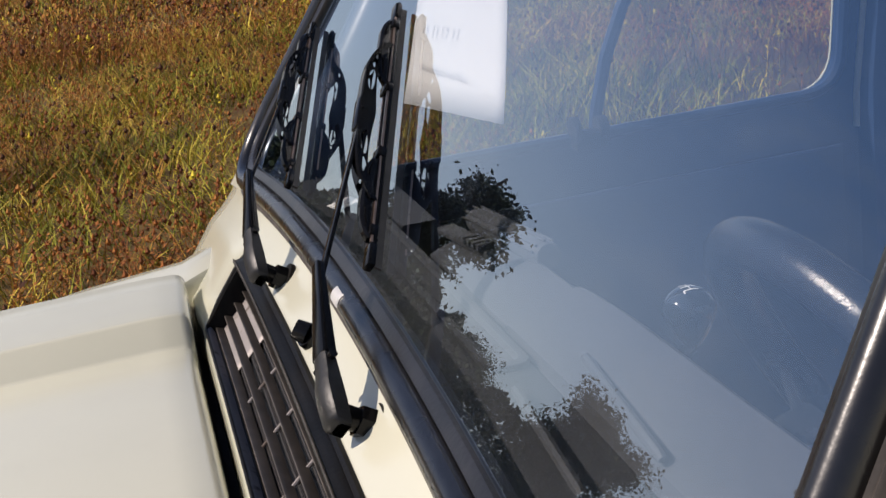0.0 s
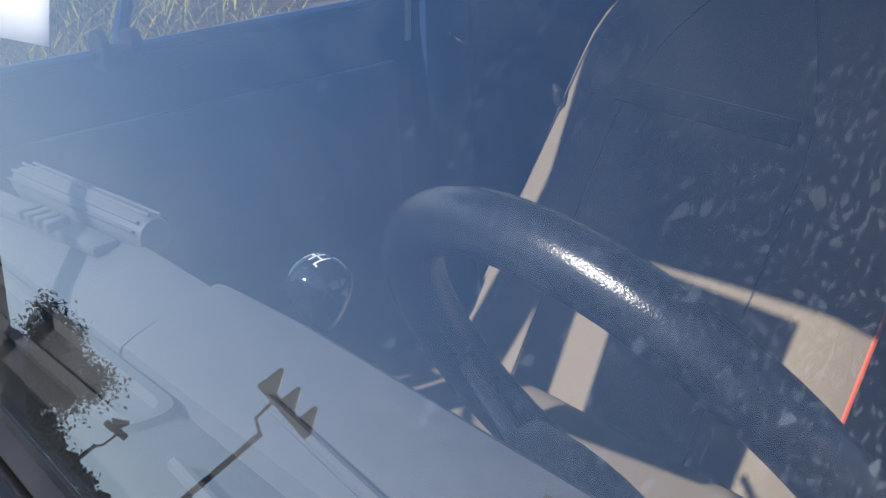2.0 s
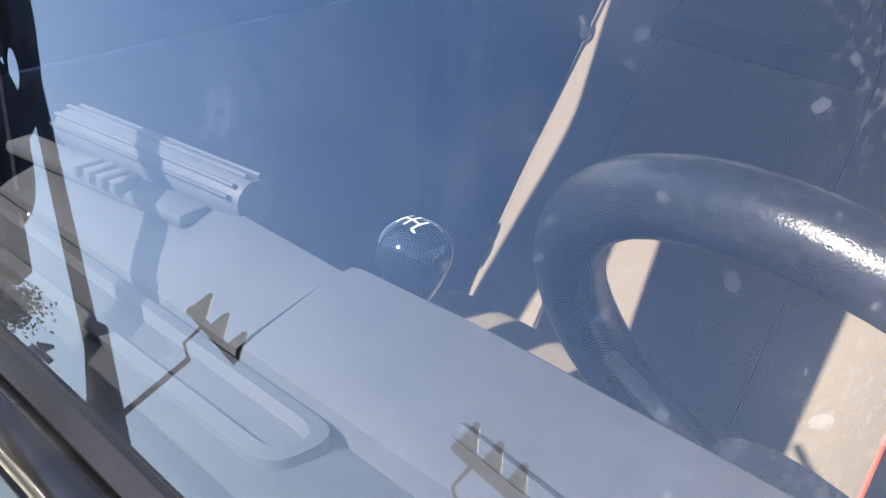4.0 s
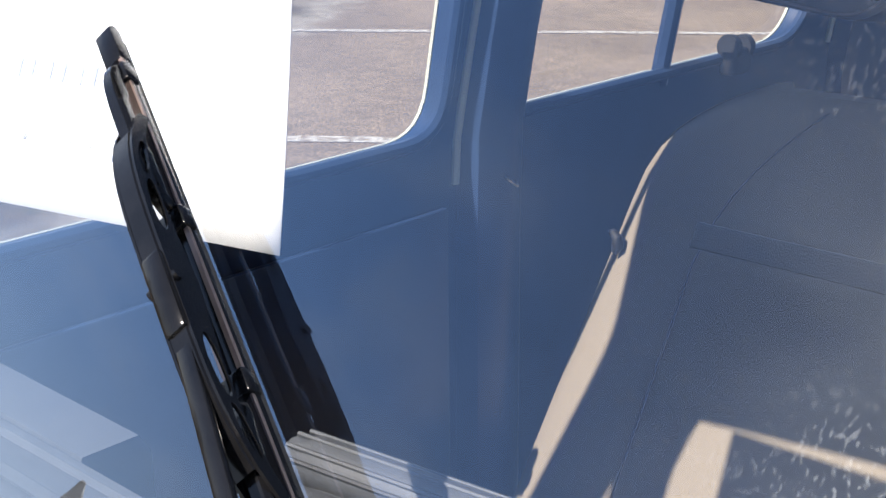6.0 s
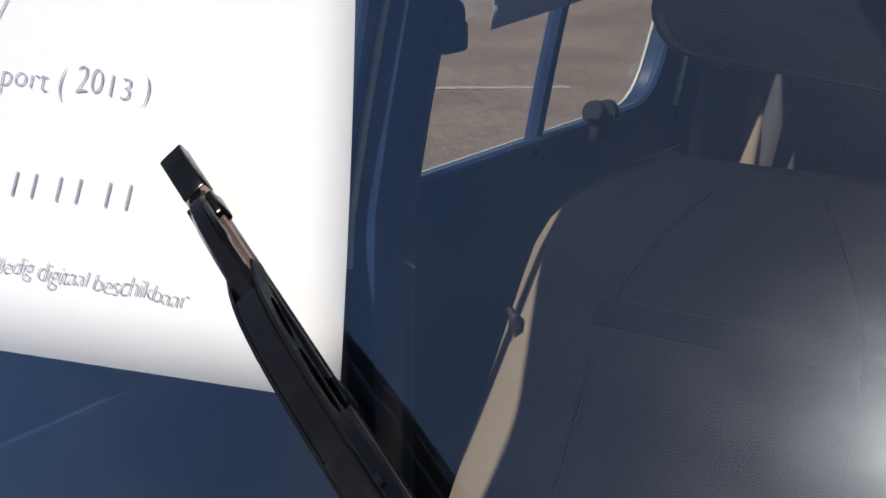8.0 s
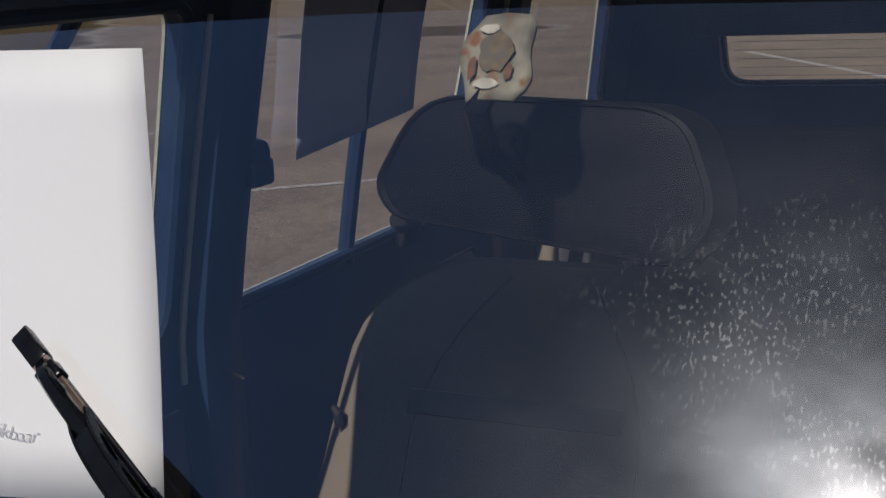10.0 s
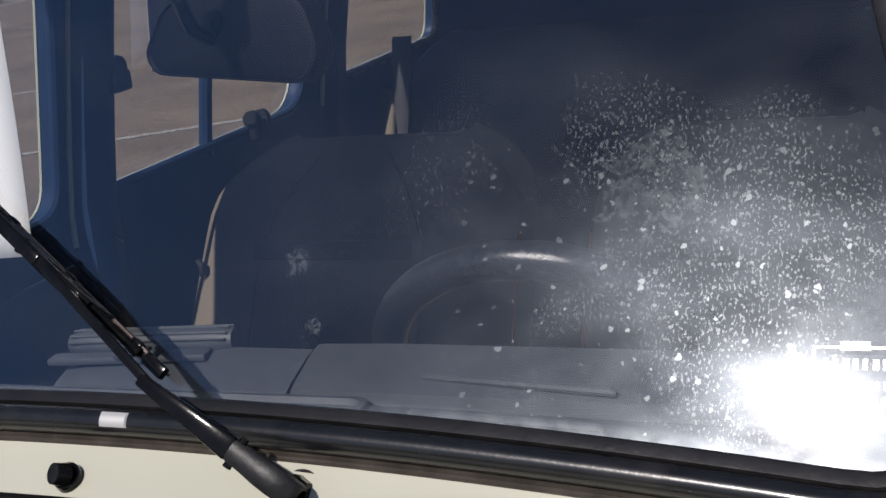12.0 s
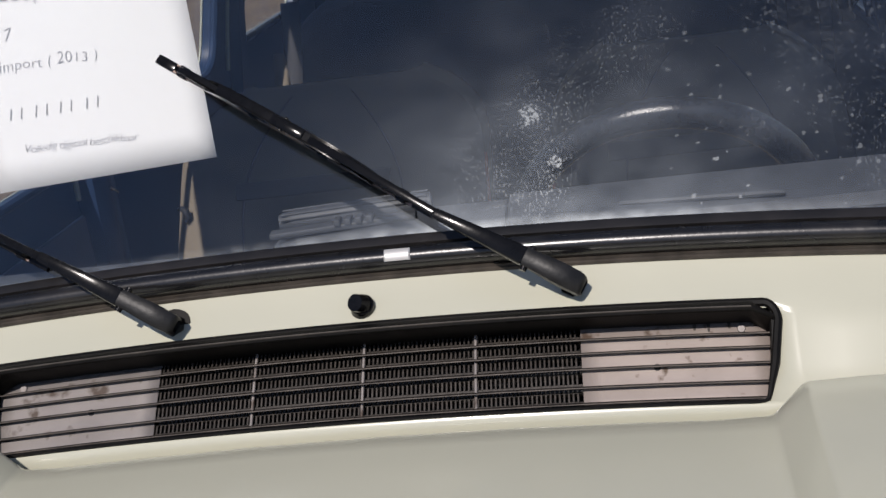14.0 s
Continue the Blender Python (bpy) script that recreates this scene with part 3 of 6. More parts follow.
def build_meadow():
    near, far = (-13, 0.6, -6, 7), (-30, -11, -14, 14)
    for nm, n, area, h, w, lean, seed, mat, heads, label in (
            ("dry_grass", 34000, near, 0.24, 0.0065, 1.9, 1, DRYGRASS, False, "dry straw-coloured meadow grass"),
            ("dry_grass", 22000, far, 0.34, 0.022, 1.3, 2, DRYGRASS, False, "dry straw-coloured meadow grass"),
            ("green_grass", 50000, near, 0.27, 0.0085, 1.5, 3, GREENGRASS, False, "green and yellow meadow grass"),
            ("green_grass", 16000, far, 0.32, 0.022, 1.1, 4, GREENGRASS, False, "green and yellow meadow grass"),
            ("brown_weeds", 16000, near, 0.42, 0.0055, 1.2, 5, WEED, True, "brown withered weeds with seed heads"),
            ("brown_weeds", 5500, far, 0.55, 0.016, 1.0, 6, WEED, True, "brown withered weeds with seed heads"),
            ("tall_weeds", 1500, near, 0.66, 0.0065, 0.8, 21, DARKWEED, True, "tall dark brown withered weeds with seed heads"),
            ("tall_weeds", 900, far, 0.85, 0.017, 0.8, 22, DARKWEED, True, "tall dark brown withered weeds with seed heads"),
            ("dry_grass", 9000, (-13, 3, -13, -6), 0.26, 0.016, 1.4, 11, DRYGRASS, False, "dry straw-coloured meadow grass"),
            ("green_grass", 8000, (-13, 3, -13, -6), 0.24, 0.016, 1.4, 13, GREENGRASS, False, "green and yellow meadow grass"),
            ("brown_weeds", 2500, (-13, 3, -13, -6), 0.50, 0.010, 0.7, 15, WEED, True, "brown withered weeds with seed heads"),
            ("yellow_flowers", 160, near, 0.42, 0.010, 0.3, 7, FLOWER, True, "small yellow meadow flowers"),
            ("yellow_flowers", 420, far, 0.45, 0.018, 0.3, 8, FLOWER, True, "small yellow meadow flowers")):
        tagged(blades(nm, n, area, h, w, lean, seed, mat, heads), label, "grass", kind="stuff")


build_meadow()

# ---- trees and floodlight masts ahead of the car, seen as reflections ----
BARK = material("grey_brown_bark", (0.05, 0.038, 0.026), 0.9, var=0.3, scale=15, bump=0.5, bump_scale=40)
LEAF = blade_material("dark_green_leaves", ((0.1, (0.010, 0.018, 0.004)), (0.5, (0.022, 0.034, 0.008)), (0.9, (0.05, 0.058, 0.014))))
MASTGREY = material("galvanised_mast", (0.05, 0.05, 0.05), 0.5, metal=0.5, var=0.15)


def build_tree(x, y, height, spread, seed, leaves=4200):
    rnd = random.Random(seed)
    root = tagged(group("tree"), "leafy green tree standing at the edge of the meadow", "tree", "trees ahead")
    root.location = (x, y, 0)
    bm = bmesh.new()
    top = height * 0.8
    pts = [(0.1 * math.sin(i * 1.3 + seed), 0.1 * math.cos(i + seed), top * i / 6) for i in range(7)]
    tube(bm, pts, [0.05 * height * 0.5 * (1 - i / 7.5) for i in range(7)], 8)
    tips = []
    for i in range(26):
        t = rnd.uniform(0.3, 0.95)
        base = Vector(pts[int(t * 6)])
        a = rnd.uniform(0, 6.28)
        length = spread * rnd.uniform(0.5, 1.0) * (1.15 - 0.6 * t)
        end = base + Vector((math.cos(a) * length, math.sin(a) * length, length * rnd.uniform(0.2, 0.8)))
        mid = base.lerp(end, 0.5) + Vector((0, 0, 0.1 * length))
        tube(bm, [base, mid, end], [0.012 * height, 0.008 * height, 0.003 * height], 6)
        tips += [mid, end, base.lerp(end, 0.75)]
    part("trunk", bm, BARK, root)
    verts, faces = [], []
    for _ in range(leaves):
        c = rnd.choice(tips) + Vector((rnd.gauss(0, 0.15), rnd.gauss(0, 0.15), rnd.gauss(0, 0.12))) * spread
        s = rnd.uniform(0.05, 0.11) * height / 6 * (0.72 if leaves > 20000 else 1.2)
        u = Vector((rnd.uniform(-1, 1), rnd.uniform(-1, 1), rnd.uniform(-1, 1))).normalized() * s
        w = u.orthogonal().normalized() * s * 0.6
        k = len(verts)
        verts += [c - u, c + w, c + u, c - w]
        faces.append((k, k + 1, k + 2, k + 3))
    me = bpy.data.meshes.new("crown")
    me.from_pydata([v[:] for v in verts], [], faces)
    me.materials.append(LEAF)
    crown = new("crown", me)
    crown.parent = root


def ahead(az, dist):
    """A place by its angle from straight ahead of the car, and its distance."""
    return dist * math.sin(radians(az)), -dist * math.cos(radians(az))


for az, dist, h, s, seed, n in ((-71.3, 30, 7.5, 1.75, 1, 26000), (-58.9, 34, 6.7, 1.95, 2, 26000), (-66.0, 44, 4.8, 2.2, 4, 22000), (-46, 64, 4.0, 2.6, 10, 21000)):
    build_tree(*ahead(az, dist), h, s, seed, n)


def build_hedge():
    """A long uneven row of shrubs along the far edge of the meadow."""
    rnd = np.random.default_rng(12)
    verts, faces = [], []
    for _ in range(70000):
        az = rnd.uniform(-100, -53)
        x, y = ahead(az, 40 + rnd.normal(0, 0.8))
        top = 2.1 + 1.6 * max(0.0, min(1.0, (az + 76) / 5)) + 0.7 * noise.noise((az * 0.35, 2, 0)) + 0.5 * noise.noise((az * 1.3, 5, 0))
        z = top * (1 - rnd.random() ** 1.6 * 0.98) + rnd.normal(0, 0.07)
        c = np.array((x, y, max(0.1, z)))
        u = rnd.normal(0, 1, 3)
        u *= rnd.uniform(0.05, 0.12) / np.linalg.norm(u)
        w = np.cross(u, rnd.normal(0, 1, 3)) * 0.55
        k = len(verts)
        verts += [c - u, c + w, c + u, c - w]
        faces.append((k, k + 1, k + 2, k + 3))
    me = bpy.data.meshes.new("hedge")
    me.from_pydata([tuple(v) for v in verts], [], faces)
    me.materials.append(LEAF)
    tagged(new("hedge", me), "dark green hedge along the far edge of the meadow", "hedge", kind="stuff")


build_hedge()


def build_mast(x, y, height, turn, lamps=3):
    root = tagged(group("floodlight_mast"), "grey steel mast with a bent arm and three floodlights", "street lamp", "floodlight masts")
    root.matrix_world = pose(x, y, 0, 0, 0, turn)
    bm = bmesh.new()
    tube(bm, [(0, 0, 0), (0, 0, height - 1.1)], [0.13, 0.10], 12)
    part("pole", bm, MASTGREY, root)
    bm = bmesh.new()
    tube(bm, [(0, 0, height - 1.15), (0.5, 0, height - 0.9), (0.55, 0, height - 0.1)], 0.06, 8)
    part("arm", bm, MASTGREY, root)
    bm = bmesh.new()
    box(bm, -1.1, 1.3, -0.12, 0.12, height - 0.15, height + 0.15, 0.02)
    part("crossbar", bm, MASTGREY, root)
    for i in range(lamps):
        bm = bmesh.new()
        cx = -0.75 + i * 0.85
        disc(bm, (cx, -0.1, height + 0.12), (0.25, -0.5, 0.9), 0.34, 0.08, 0.75, 12)
        part("floodlight", bm, MASTGREY, root)


build_mast(*ahead(-51.0, 42), 10.1, 135)
build_mast(*ahead(-37.8, 32), 10.9, 160)
build_mast(*ahead(-55.3, 60), 7.4, 10, 1)


# ---- the car ----
car = tagged(group("car"), "cream-white small old hatchback parked on the asphalt", "car")

# The windscreen: SO is a point of the glass in the middle, SU runs up it, SN out of it.
SLOPE = 0.67
SILL = 0.021
SN = Vector((0, -1, SLOPE)).normalized()
SU = Vector((0, SLOPE, 1)).normalized()
SO = Vector((0, 0, 1.06)) - SN * 0.012


def on_screen(x, v, out=0.0):
    return SO + Vector((x, 0, 0)) + SU * v + SN * out


def along_screen(p):
    """How far up the glass a place lies."""
    return (Vector(p) - SO).dot(SU)


def screen_outline(grow, n=24):
    """The glass's outline on its plane: arched sill, sides leaning in, rounded corners."""
    lo, hi, wb, wt = SILL - grow, 0.408 + grow, 0.577 + grow, 0.492 + grow

    def sill(x):
        return lo - 0.095 * x * x

    pts = []
    r = 0.075 + grow
    corner = Vector((wb, sill(wb)))
    up = (Vector((wt, hi)) - corner).normalized()
    for i in range(n + 1):
        x = -(wb - r) + 2 * (wb - r) * i / n
        pts.append((x, sill(x)))
    a, c, b = Vector(pts[-1]), corner, corner + up * r
    pts += [(a * (1 - t) ** 2 + c * 2 * t * (1 - t) + b * t * t)[:] for t in [j / 8 for j in range(1, 9)]]
    tc = Vector((wt, hi - 0.045 * wt * wt))
    r2 = 0.06 + grow
    b2, a2 = tc - up * r2, Vector((wt - r2, hi - 0.045 * (wt - r2) ** 2))
    pts += [(b2 * (1 - t) ** 2 + tc * 2 * t * (1 - t) + a2 * t * t)[:] for t in [j / 8 for j in range(0, 9)]]
    for i in range(1, n):
        x = (wt - r2) - 2 * (wt - r2) * i / n
        pts.append((x, hi - 0.045 * x * x))
    mirrored = [(-x, y) for x, y in reversed(pts[n + 1:n + 18])]
    return pts + mirrored


windscreen = group("windscreen", car, "dusty flat windscreen with dried water spots")


def build_windscreen():
    bm = bmesh.new()
    loop = screen_outline(0.012)
    top = [bm.verts.new(on_screen(x, v, 0)) for x, v in loop]
    low = [bm.verts.new(on_screen(x, v, -0.005)) for x, v in loop]
    f = bm.faces.new(top)
    f.material_index = 0
    g = bm.faces.new(list(reversed(low)))
    g.material_index = 1
    k = len(loop)
    for i in range(k):
        bm.faces.new((top[i], low[i], low[(i + 1) % k], top[(i + 1) % k])).material_index = 1
    pane = part("glass", bm, (SCREEN, CLEAR), windscreen, smooth=False)
    pane.visible_shadow = False

    def sweep(name, profile, mat, label=""):
        loops = [[on_screen(x, v, out) for x, v in screen_outline(grow * 0.82)] for grow, out in profile]
        bm = bmesh.new()
        rings = [[bm.verts.new(p) for p in loop] for loop in loops]
        for i in range(len(rings)):
            A, B = rings[i], rings[(i + 1) % len(rings)]
            for j in range(len(A)):
                bm.faces.new((A[j], A[(j + 1) % len(A)], B[(j + 1) % len(A)], B[j]))
        return part(name, bm, mat, windscreen, label)

    sweep("inner_lip", [(-0.001, -0.004), (-0.0025, 0.0015), (-0.001, 0.004), (0.0025, 0.0052), (0.0085, 0.0062), (0.0105, 0.0045), (0.011, -0.004)], DUSTLIP, "dusty brown inner rubber lip")
    arc = [(0.0225 + 0.0118 * math.cos(a), 0.0035 + 0.0105 * math.sin(a)) for a in [math.pi * (1 - i / 11) for i in range(12)]]
    sweep("rubber_gasket", [(0.0107, -0.006)] + arc + [(0.0345, -0.006)], RUBBER, "glossy black rubber windscreen seal")
    sweep("outer_lip", [(0.0345, -0.008), (0.0346, 0.0015), (0.0365, 0.003), (0.0385, 0.0012), (0.0405, 0.0022), (0.0425, 0.0005), (0.0435, -0.008)], OLDLIP, "weathered brown rubber edge")
    # thin metal clip over the seal's joint
    bm = bmesh.new()
    rows = []
    for x in (0.0245, 0.0255, 0.0455, 0.0465):
        o = 0.0 if x in (0.0245, 0.0465) else 0.0012
        rows.append([on_screen(x, SILL - 0.095 * x * x - 0.0185 - 0.0101 * math.cos(a), 0.0035 + (0.0108 + o) * math.sin(a)) for a in [math.pi * (0.34 + 0.34 * i / 9) for i in range(10)]])
    part("metal_clip", grid(rows), CLIPTIN, windscreen, "bright metal joint clip")
    # maker's marks etched into the lower corner at the driver's side, as plain shapes
    marks = bmesh.new()

    def mark(x, v, w, h, lean=0.0):
        x, v = (x + 0.004, v - 0.018) if x > 0.476 else (x, v)
        vs = [marks.verts.new(on_screen(px, pv, 0.0006)) for px, pv in ((x + lean, v), (x + w + lean, v), (x + w - lean, v + h), (x - lean, v + h))]
        marks.faces.new(vs)

    rnd = random.Random(4)
    for k in range(10):
        # open lozenge
        mark(0.4715 + 0.0006 * k * (1 if k < 5 else -1) + (0 if k < 5 else 0.006), 0.052 + 0.0016 * k, 0.0048 if 2 < k < 7 else 0.0036, 0.0013)
    mark(0.482, 0.084, 0.050, 0.0013)
    mark(0.482, 0.075, 0.0013, 0.009)
    mark(0.531, 0.075, 0.0013, 0.009)
    mark(0.497, 0.083, 0.016, 0.005)
    for row, (x, v, n, w, h) in enumerate(((0.488, 0.072, 8, 0.0042, 0.0062), (0.490, 0.061, 9, 0.0032, 0.0045), (0.478, 0.053, 13, 0.0030, 0.0040), (0.493, 0.040, 6, 0.0034, 0.0045), (0.500, 0.034, 4, 0.0034, 0.004))):
        for k in range(n):
            mark(x + k * (w + 0.0011), v, w * rnd.uniform(0.55, 1.0), h)
    tagged(part("etched_mark", marks, ETCH, windscreen, smooth=False), "small pale etched marks", kind="stuff")


build_windscreen()


def cowl_point(x, s, out=0.0):
    """The sloping panel under the windscreen: s runs down from the seal (0) to its front lip (1)."""
    prof = ((0.018, 1.060), (-0.001, 1.0385), (-0.028, 1.0165), (-0.052, 0.990), (-0.078, 0.9585), (-0.0835, 0.9530), (-0.0862, 0.946), (-0.087, 0.93), (-0.087, 0.90))
    k = s * (len(prof) - 1)
    i = min(int(k), len(prof) - 2)
    t = k - i
    before, after = prof[max(0, i - 1)], prof[min(len(prof) - 1, i + 2)]
    y, z = (0.5 * (2 * prof[i][j] + (prof[i + 1][j] - before[j]) * t + (2 * before[j] - 5 * prof[i][j] + 4 * prof[i + 1][j] - after[j]) * t * t
                   + (3 * prof[i][j] - before[j] - 3 * prof[i + 1][j] + after[j]) * t ** 3) for j in (0, 1))
    side = max(0.0, min(1.0, (abs(x) - 0.345) / 0.06))
    side = side * side * (3 - 2 * side)
    rise = min(1.0, max(0.0, (s - 0.22) / 0.10))
    lift = 0.0035 * side * rise * rise * (3 - 2 * rise)
    z -= 0.085 * x * x
    y -= 0.058 * x * x * max(0.0, 1 - s / 0.6) ** 2
    return Vector((x, y - 0.68 * (out + lift), z + 0.73 * (out + lift)))


GRILLE_S0, GRILLE_S1 = 0.275, 0.545
GRILLE_X = 0.330


def build_cowl():
    xs = [-0.64, -0.60, -0.55, -0.50, -0.46, -0.43, -0.41, -0.39, -0.375, -0.36, -0.345, -GRILLE_X]
    xs = xs + [-GRILLE_X + 2 * GRILLE_X * i / 16 for i in range(1, 16)] + [-x for x in reversed(xs)]
    ss = [0, 0.04, 0.08, 0.125, 0.18, 0.22, 0.235, 0.25, GRILLE_S0, 0.295, 0.32, 0.35, 0.43, GRILLE_S1, 0.57, 0.60, 0.64, 0.68, 0.72, 0.75, 0.80, 0.875, 1.0]
    bm = bmesh.new()

    def narrowed(x, s):
        f = max(0.0, min(1.0, (s - GRILLE_S0) / (GRILLE_S1 - GRILLE_S0)))
        return x * (1 - 0.036 * f * f) if abs(abs(x) - GRILLE_X) < 1e-4 else x

    vs = [[bm.verts.new(cowl_point(narrowed(x, s), s)) for x in xs] for s in ss]
    for i in range(len(ss) - 1):
        for j in range(len(xs) - 1):
            if GRILLE_S0 <= ss[i] and ss[i + 1] <= GRILLE_S1 and -GRILLE_X - 1e-4 <= xs[j] and xs[j + 1] <= GRILLE_X + 1e-4:
                continue
            bm.faces.new((vs[i][j], vs[i][j + 1], vs[i + 1][j + 1], vs[i + 1][j]))
    ob = part("cowl_panel", bm, CREAM, car, "glossy cream panel under the windscreen")
    mod = ob.modifiers.new("thickness", "SOLIDIFY")
    mod.thickness, mod.offset = 0.0015, -1


build_cowl()


def build_grille():
    g = group("air_intake_grille", car, "dark air intake grille with thin bars and stained plates")
    inner = 0.012

    def at(x, f, out=0.0):
        """f runs from the upper edge of the opening (0) to its lower edge (1)."""
        return cowl_point(x, GRILLE_S0 + (GRILLE_S1 - GRILLE_S0) * f, out)

    def deep(x, f, out=0.0):
        """The bars' own surface: sunk at its upper edge, flush at its lower one."""
        return at(x, f - 0.10 * (1 - f), out - 0.0145 * (1 - f))

    # moulded rubber rim, thick along the upper edge
    bm = bmesh.new()
    loop = []
    for x, f in [(-0.321 + 0.642 * i / 30, -0.06) for i in range(31)]:
        loop.append((x, f))
    for j in range(1, 7):
        a = math.pi / 2 * j / 6
        loop.append((0.321 + 0.010 * math.sin(a), -0.06 + 0.20 * (1 - math.cos(a))))
    loop.append((0.325, 0.55))
    for j in range(0, 7):
        a = math.pi / 2 * j / 6
        loop.append((0.318 - 0.014 * (1 - math.cos(a)), 0.86 + 0.20 * math.sin(a)))
    for x, f in [(0.295 - 0.59 * i / 28, 1.06) for i in range(29)]:
        loop.append((x, f))
    left = [(-x, f) for x, f in reversed(loop[31:45])]
    loop += left
    # stout along the top and the ends, thinning to a narrow bead along the bottom
    radii = [0.0036 - 0.0022 * max(0.0, min(1.0, (f - 0.60) / 0.32)) for x, f in loop]
    tube(bm, [at(x, f, 0.0008) for x, f in loop], radii, 8, closed=True)
    part("rubber_rim", bm, LIPBLACK, g, "black rubber rim")
    rows, ridge = [], []
    for i in range(41):
        x = -0.328 + 0.656 * i / 40
        e = max(0.0, (abs(x) - 0.312) / 0.016)
        d = 0.16 * e * e
        p, fwd, up = at(x, -0.055 + d, 0.0035), Vector((0, -1, -0.05)) * (1 - 0.85 * e), Vector((0, 0, 1))
        rows.append([p, p + fwd * 0.002 + up * 0.0008, p + fwd * 0.006 + up * 0.0004, p + fwd * 0.0098, p + fwd * 0.0108 + up * 0.0011, p + fwd * 0.0120 + up * 0.0006,
                     p + fwd * 0.0124 - up * 0.0012, p + fwd * 0.0113 - up * 0.0030, p + fwd * 0.006 - up * 0.004, at(x, 0.0 + d, -0.030)])
        ridge.append(p + fwd * 0.0114 + up * 0.0011)
    part("upper_lip", grid(rows), LIPBLACK, g, "deep matt black rubber lip")
    # worn ridge along the lip
    bm = bmesh.new()
    tube(bm, ridge[1:-1], 0.0007, 6)
    part("lip_ridge", bm, OLDLIP, g, "worn brown ridge along the lip")
    # inner cheeks at both ends
    for sgn in (-1, 1):
        rows = []
        for j in range(9):
            f = j / 8
            x = sgn * (0.329 - 0.0125 * f * f)
            rows.append([at(x, f, 0.002), at(x - sgn * 0.0030, f, 0.0015), at(x - sgn * 0.0040, f, -0.003), at(x - sgn * 0.0035, f, -0.034)])
        part("rim_cheek", grid(rows), LIPBLACK, g)
    # bright metal edge along the bottom
    bm = bmesh.new()
    rows = []
    for i in range(41):
        x = -0.316 + 0.632 * i / 40
        e = max(0.0, (abs(x) - 0.300) / 0.016)
        d = 0.10 * e * e
        rows.append([at(x, 0.955 - 0.5 * d, -0.0085), at(x, 0.965 - d, -0.0030), at(x, 0.985 - d, -0.0012), at(x, 1.040 - d, -0.0002), at(x, 1.052 - d, -0.0030)])
    part("lower_edge", grid(rows), STEELDARK, g, "dull bright metal edge strip")
    # duct behind, near-black: the shade of the recess is put into its colour
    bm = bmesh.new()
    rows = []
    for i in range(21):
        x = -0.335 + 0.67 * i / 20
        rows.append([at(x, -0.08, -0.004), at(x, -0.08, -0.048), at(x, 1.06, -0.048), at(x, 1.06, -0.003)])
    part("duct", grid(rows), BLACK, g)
    # end plates
    for sgn in (-1, 1):
        bm = bmesh.new()
        rows = []
        for i in range(9):
            x = sgn * (0.178 + (0.3265 - 0.178) * i / 8)
            rows.append([deep(x, 0.03 + 0.97 * j / 4, -0.0115) for j in range(5)])
        ob = part("end_plate", grid(rows), STEELPLATE if sgn > 0 else STEELDARK, g, "stained grey metal plate")
        mod = ob.modifiers.new("thickness", "SOLIDIFY")
        mod.thickness = 0.001
        for x, f, r in ((0.304, 0.17, 0.0035), (0.293, 0.90, 0.0042)):
            bm = bmesh.new()
            disc(bm, deep(sgn * x, f, -0.0118), SN, r, r * 0.8, 0.0022, 14)
            part("screw", bm, STEELDARK, g)
        # flat black disc stands for the shade inside a hole
        bm = bmesh.new()
        disc(bm, deep(sgn * 0.2365, 0.52, -0.0112), SN, 0.0028, 0.0028, 0.0006, 14)
        part("hole", bm, BLACK, g)
    # stains that have run down from the upper edge
    for x, f1 in ((0.268, 0.17), (0.279, 0.19), (0.295, 0.16)):
        rows = [[deep(x + 0.0019 * k * (1 - 0.2 * j), 0.05 + (f1 - 0.05) * j / 3, -0.0110) for k in (-1, 0, 1)] for j in range(4)]
        part("drip_stain", grid(rows), DRIP, g)
    # long thin slats, rising forwards from the plates, with a paler front edge
    out = Vector((0, -0.93, 0.366))
    across = Vector((0, 0.366, 0.93))
    for k in range(6):
        f = 0.215 + 0.145 * k
        end = 0.325 - 0.009 * f * f
        slat, crest = [], []
        for i in range(25):
            c = deep(-end + 2 * end * i / 24, f, -0.0118)
            slat.append([c - across * 0.0010, c + out * 0.0066 - across * 0.0010, c + out * 0.0076 - across * 0.0004, c + out * 0.0076 + across * 0.0004, c + out * 0.0066 + across * 0.0010, c + across * 0.0010])
            crest.append([c + out * 0.0077 - across * 0.0005, c + out * 0.0081 - across * 0.0003, c + out * 0.0081 + across * 0.0003, c + out * 0.0077 + across * 0.0005])
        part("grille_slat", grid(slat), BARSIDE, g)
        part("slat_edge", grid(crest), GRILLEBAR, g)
    # uprights, showing only between the bars
    for x in (-0.093, 0.0, 0.093):
        bm = bmesh.new()
        tube(bm, [deep(x, 0.05 + 0.93 * i / 6, -0.0112) for i in range(7)], 0.0013, 6)
        part("grille_upright", bm, STEELDARK, g)
    # fine mesh: fins in rows
    verts, faces = [], []

    def block(x0, x1, f0, f1, d0, d1):
        k = len(verts)
        for d in (d0, d1):
            for x, f in ((x0, f0), (x1, f0), (x1, f1), (x0, f1)):
                verts.append(deep(x, f, d)[:])
        for q in ((0, 1, 2, 3), (4, 5, 6, 7), (0, 1, 5, 4), (1, 2, 6, 5), (2, 3, 7, 6), (3, 0, 4, 7)):
            faces.append(tuple(k + i for i in q))

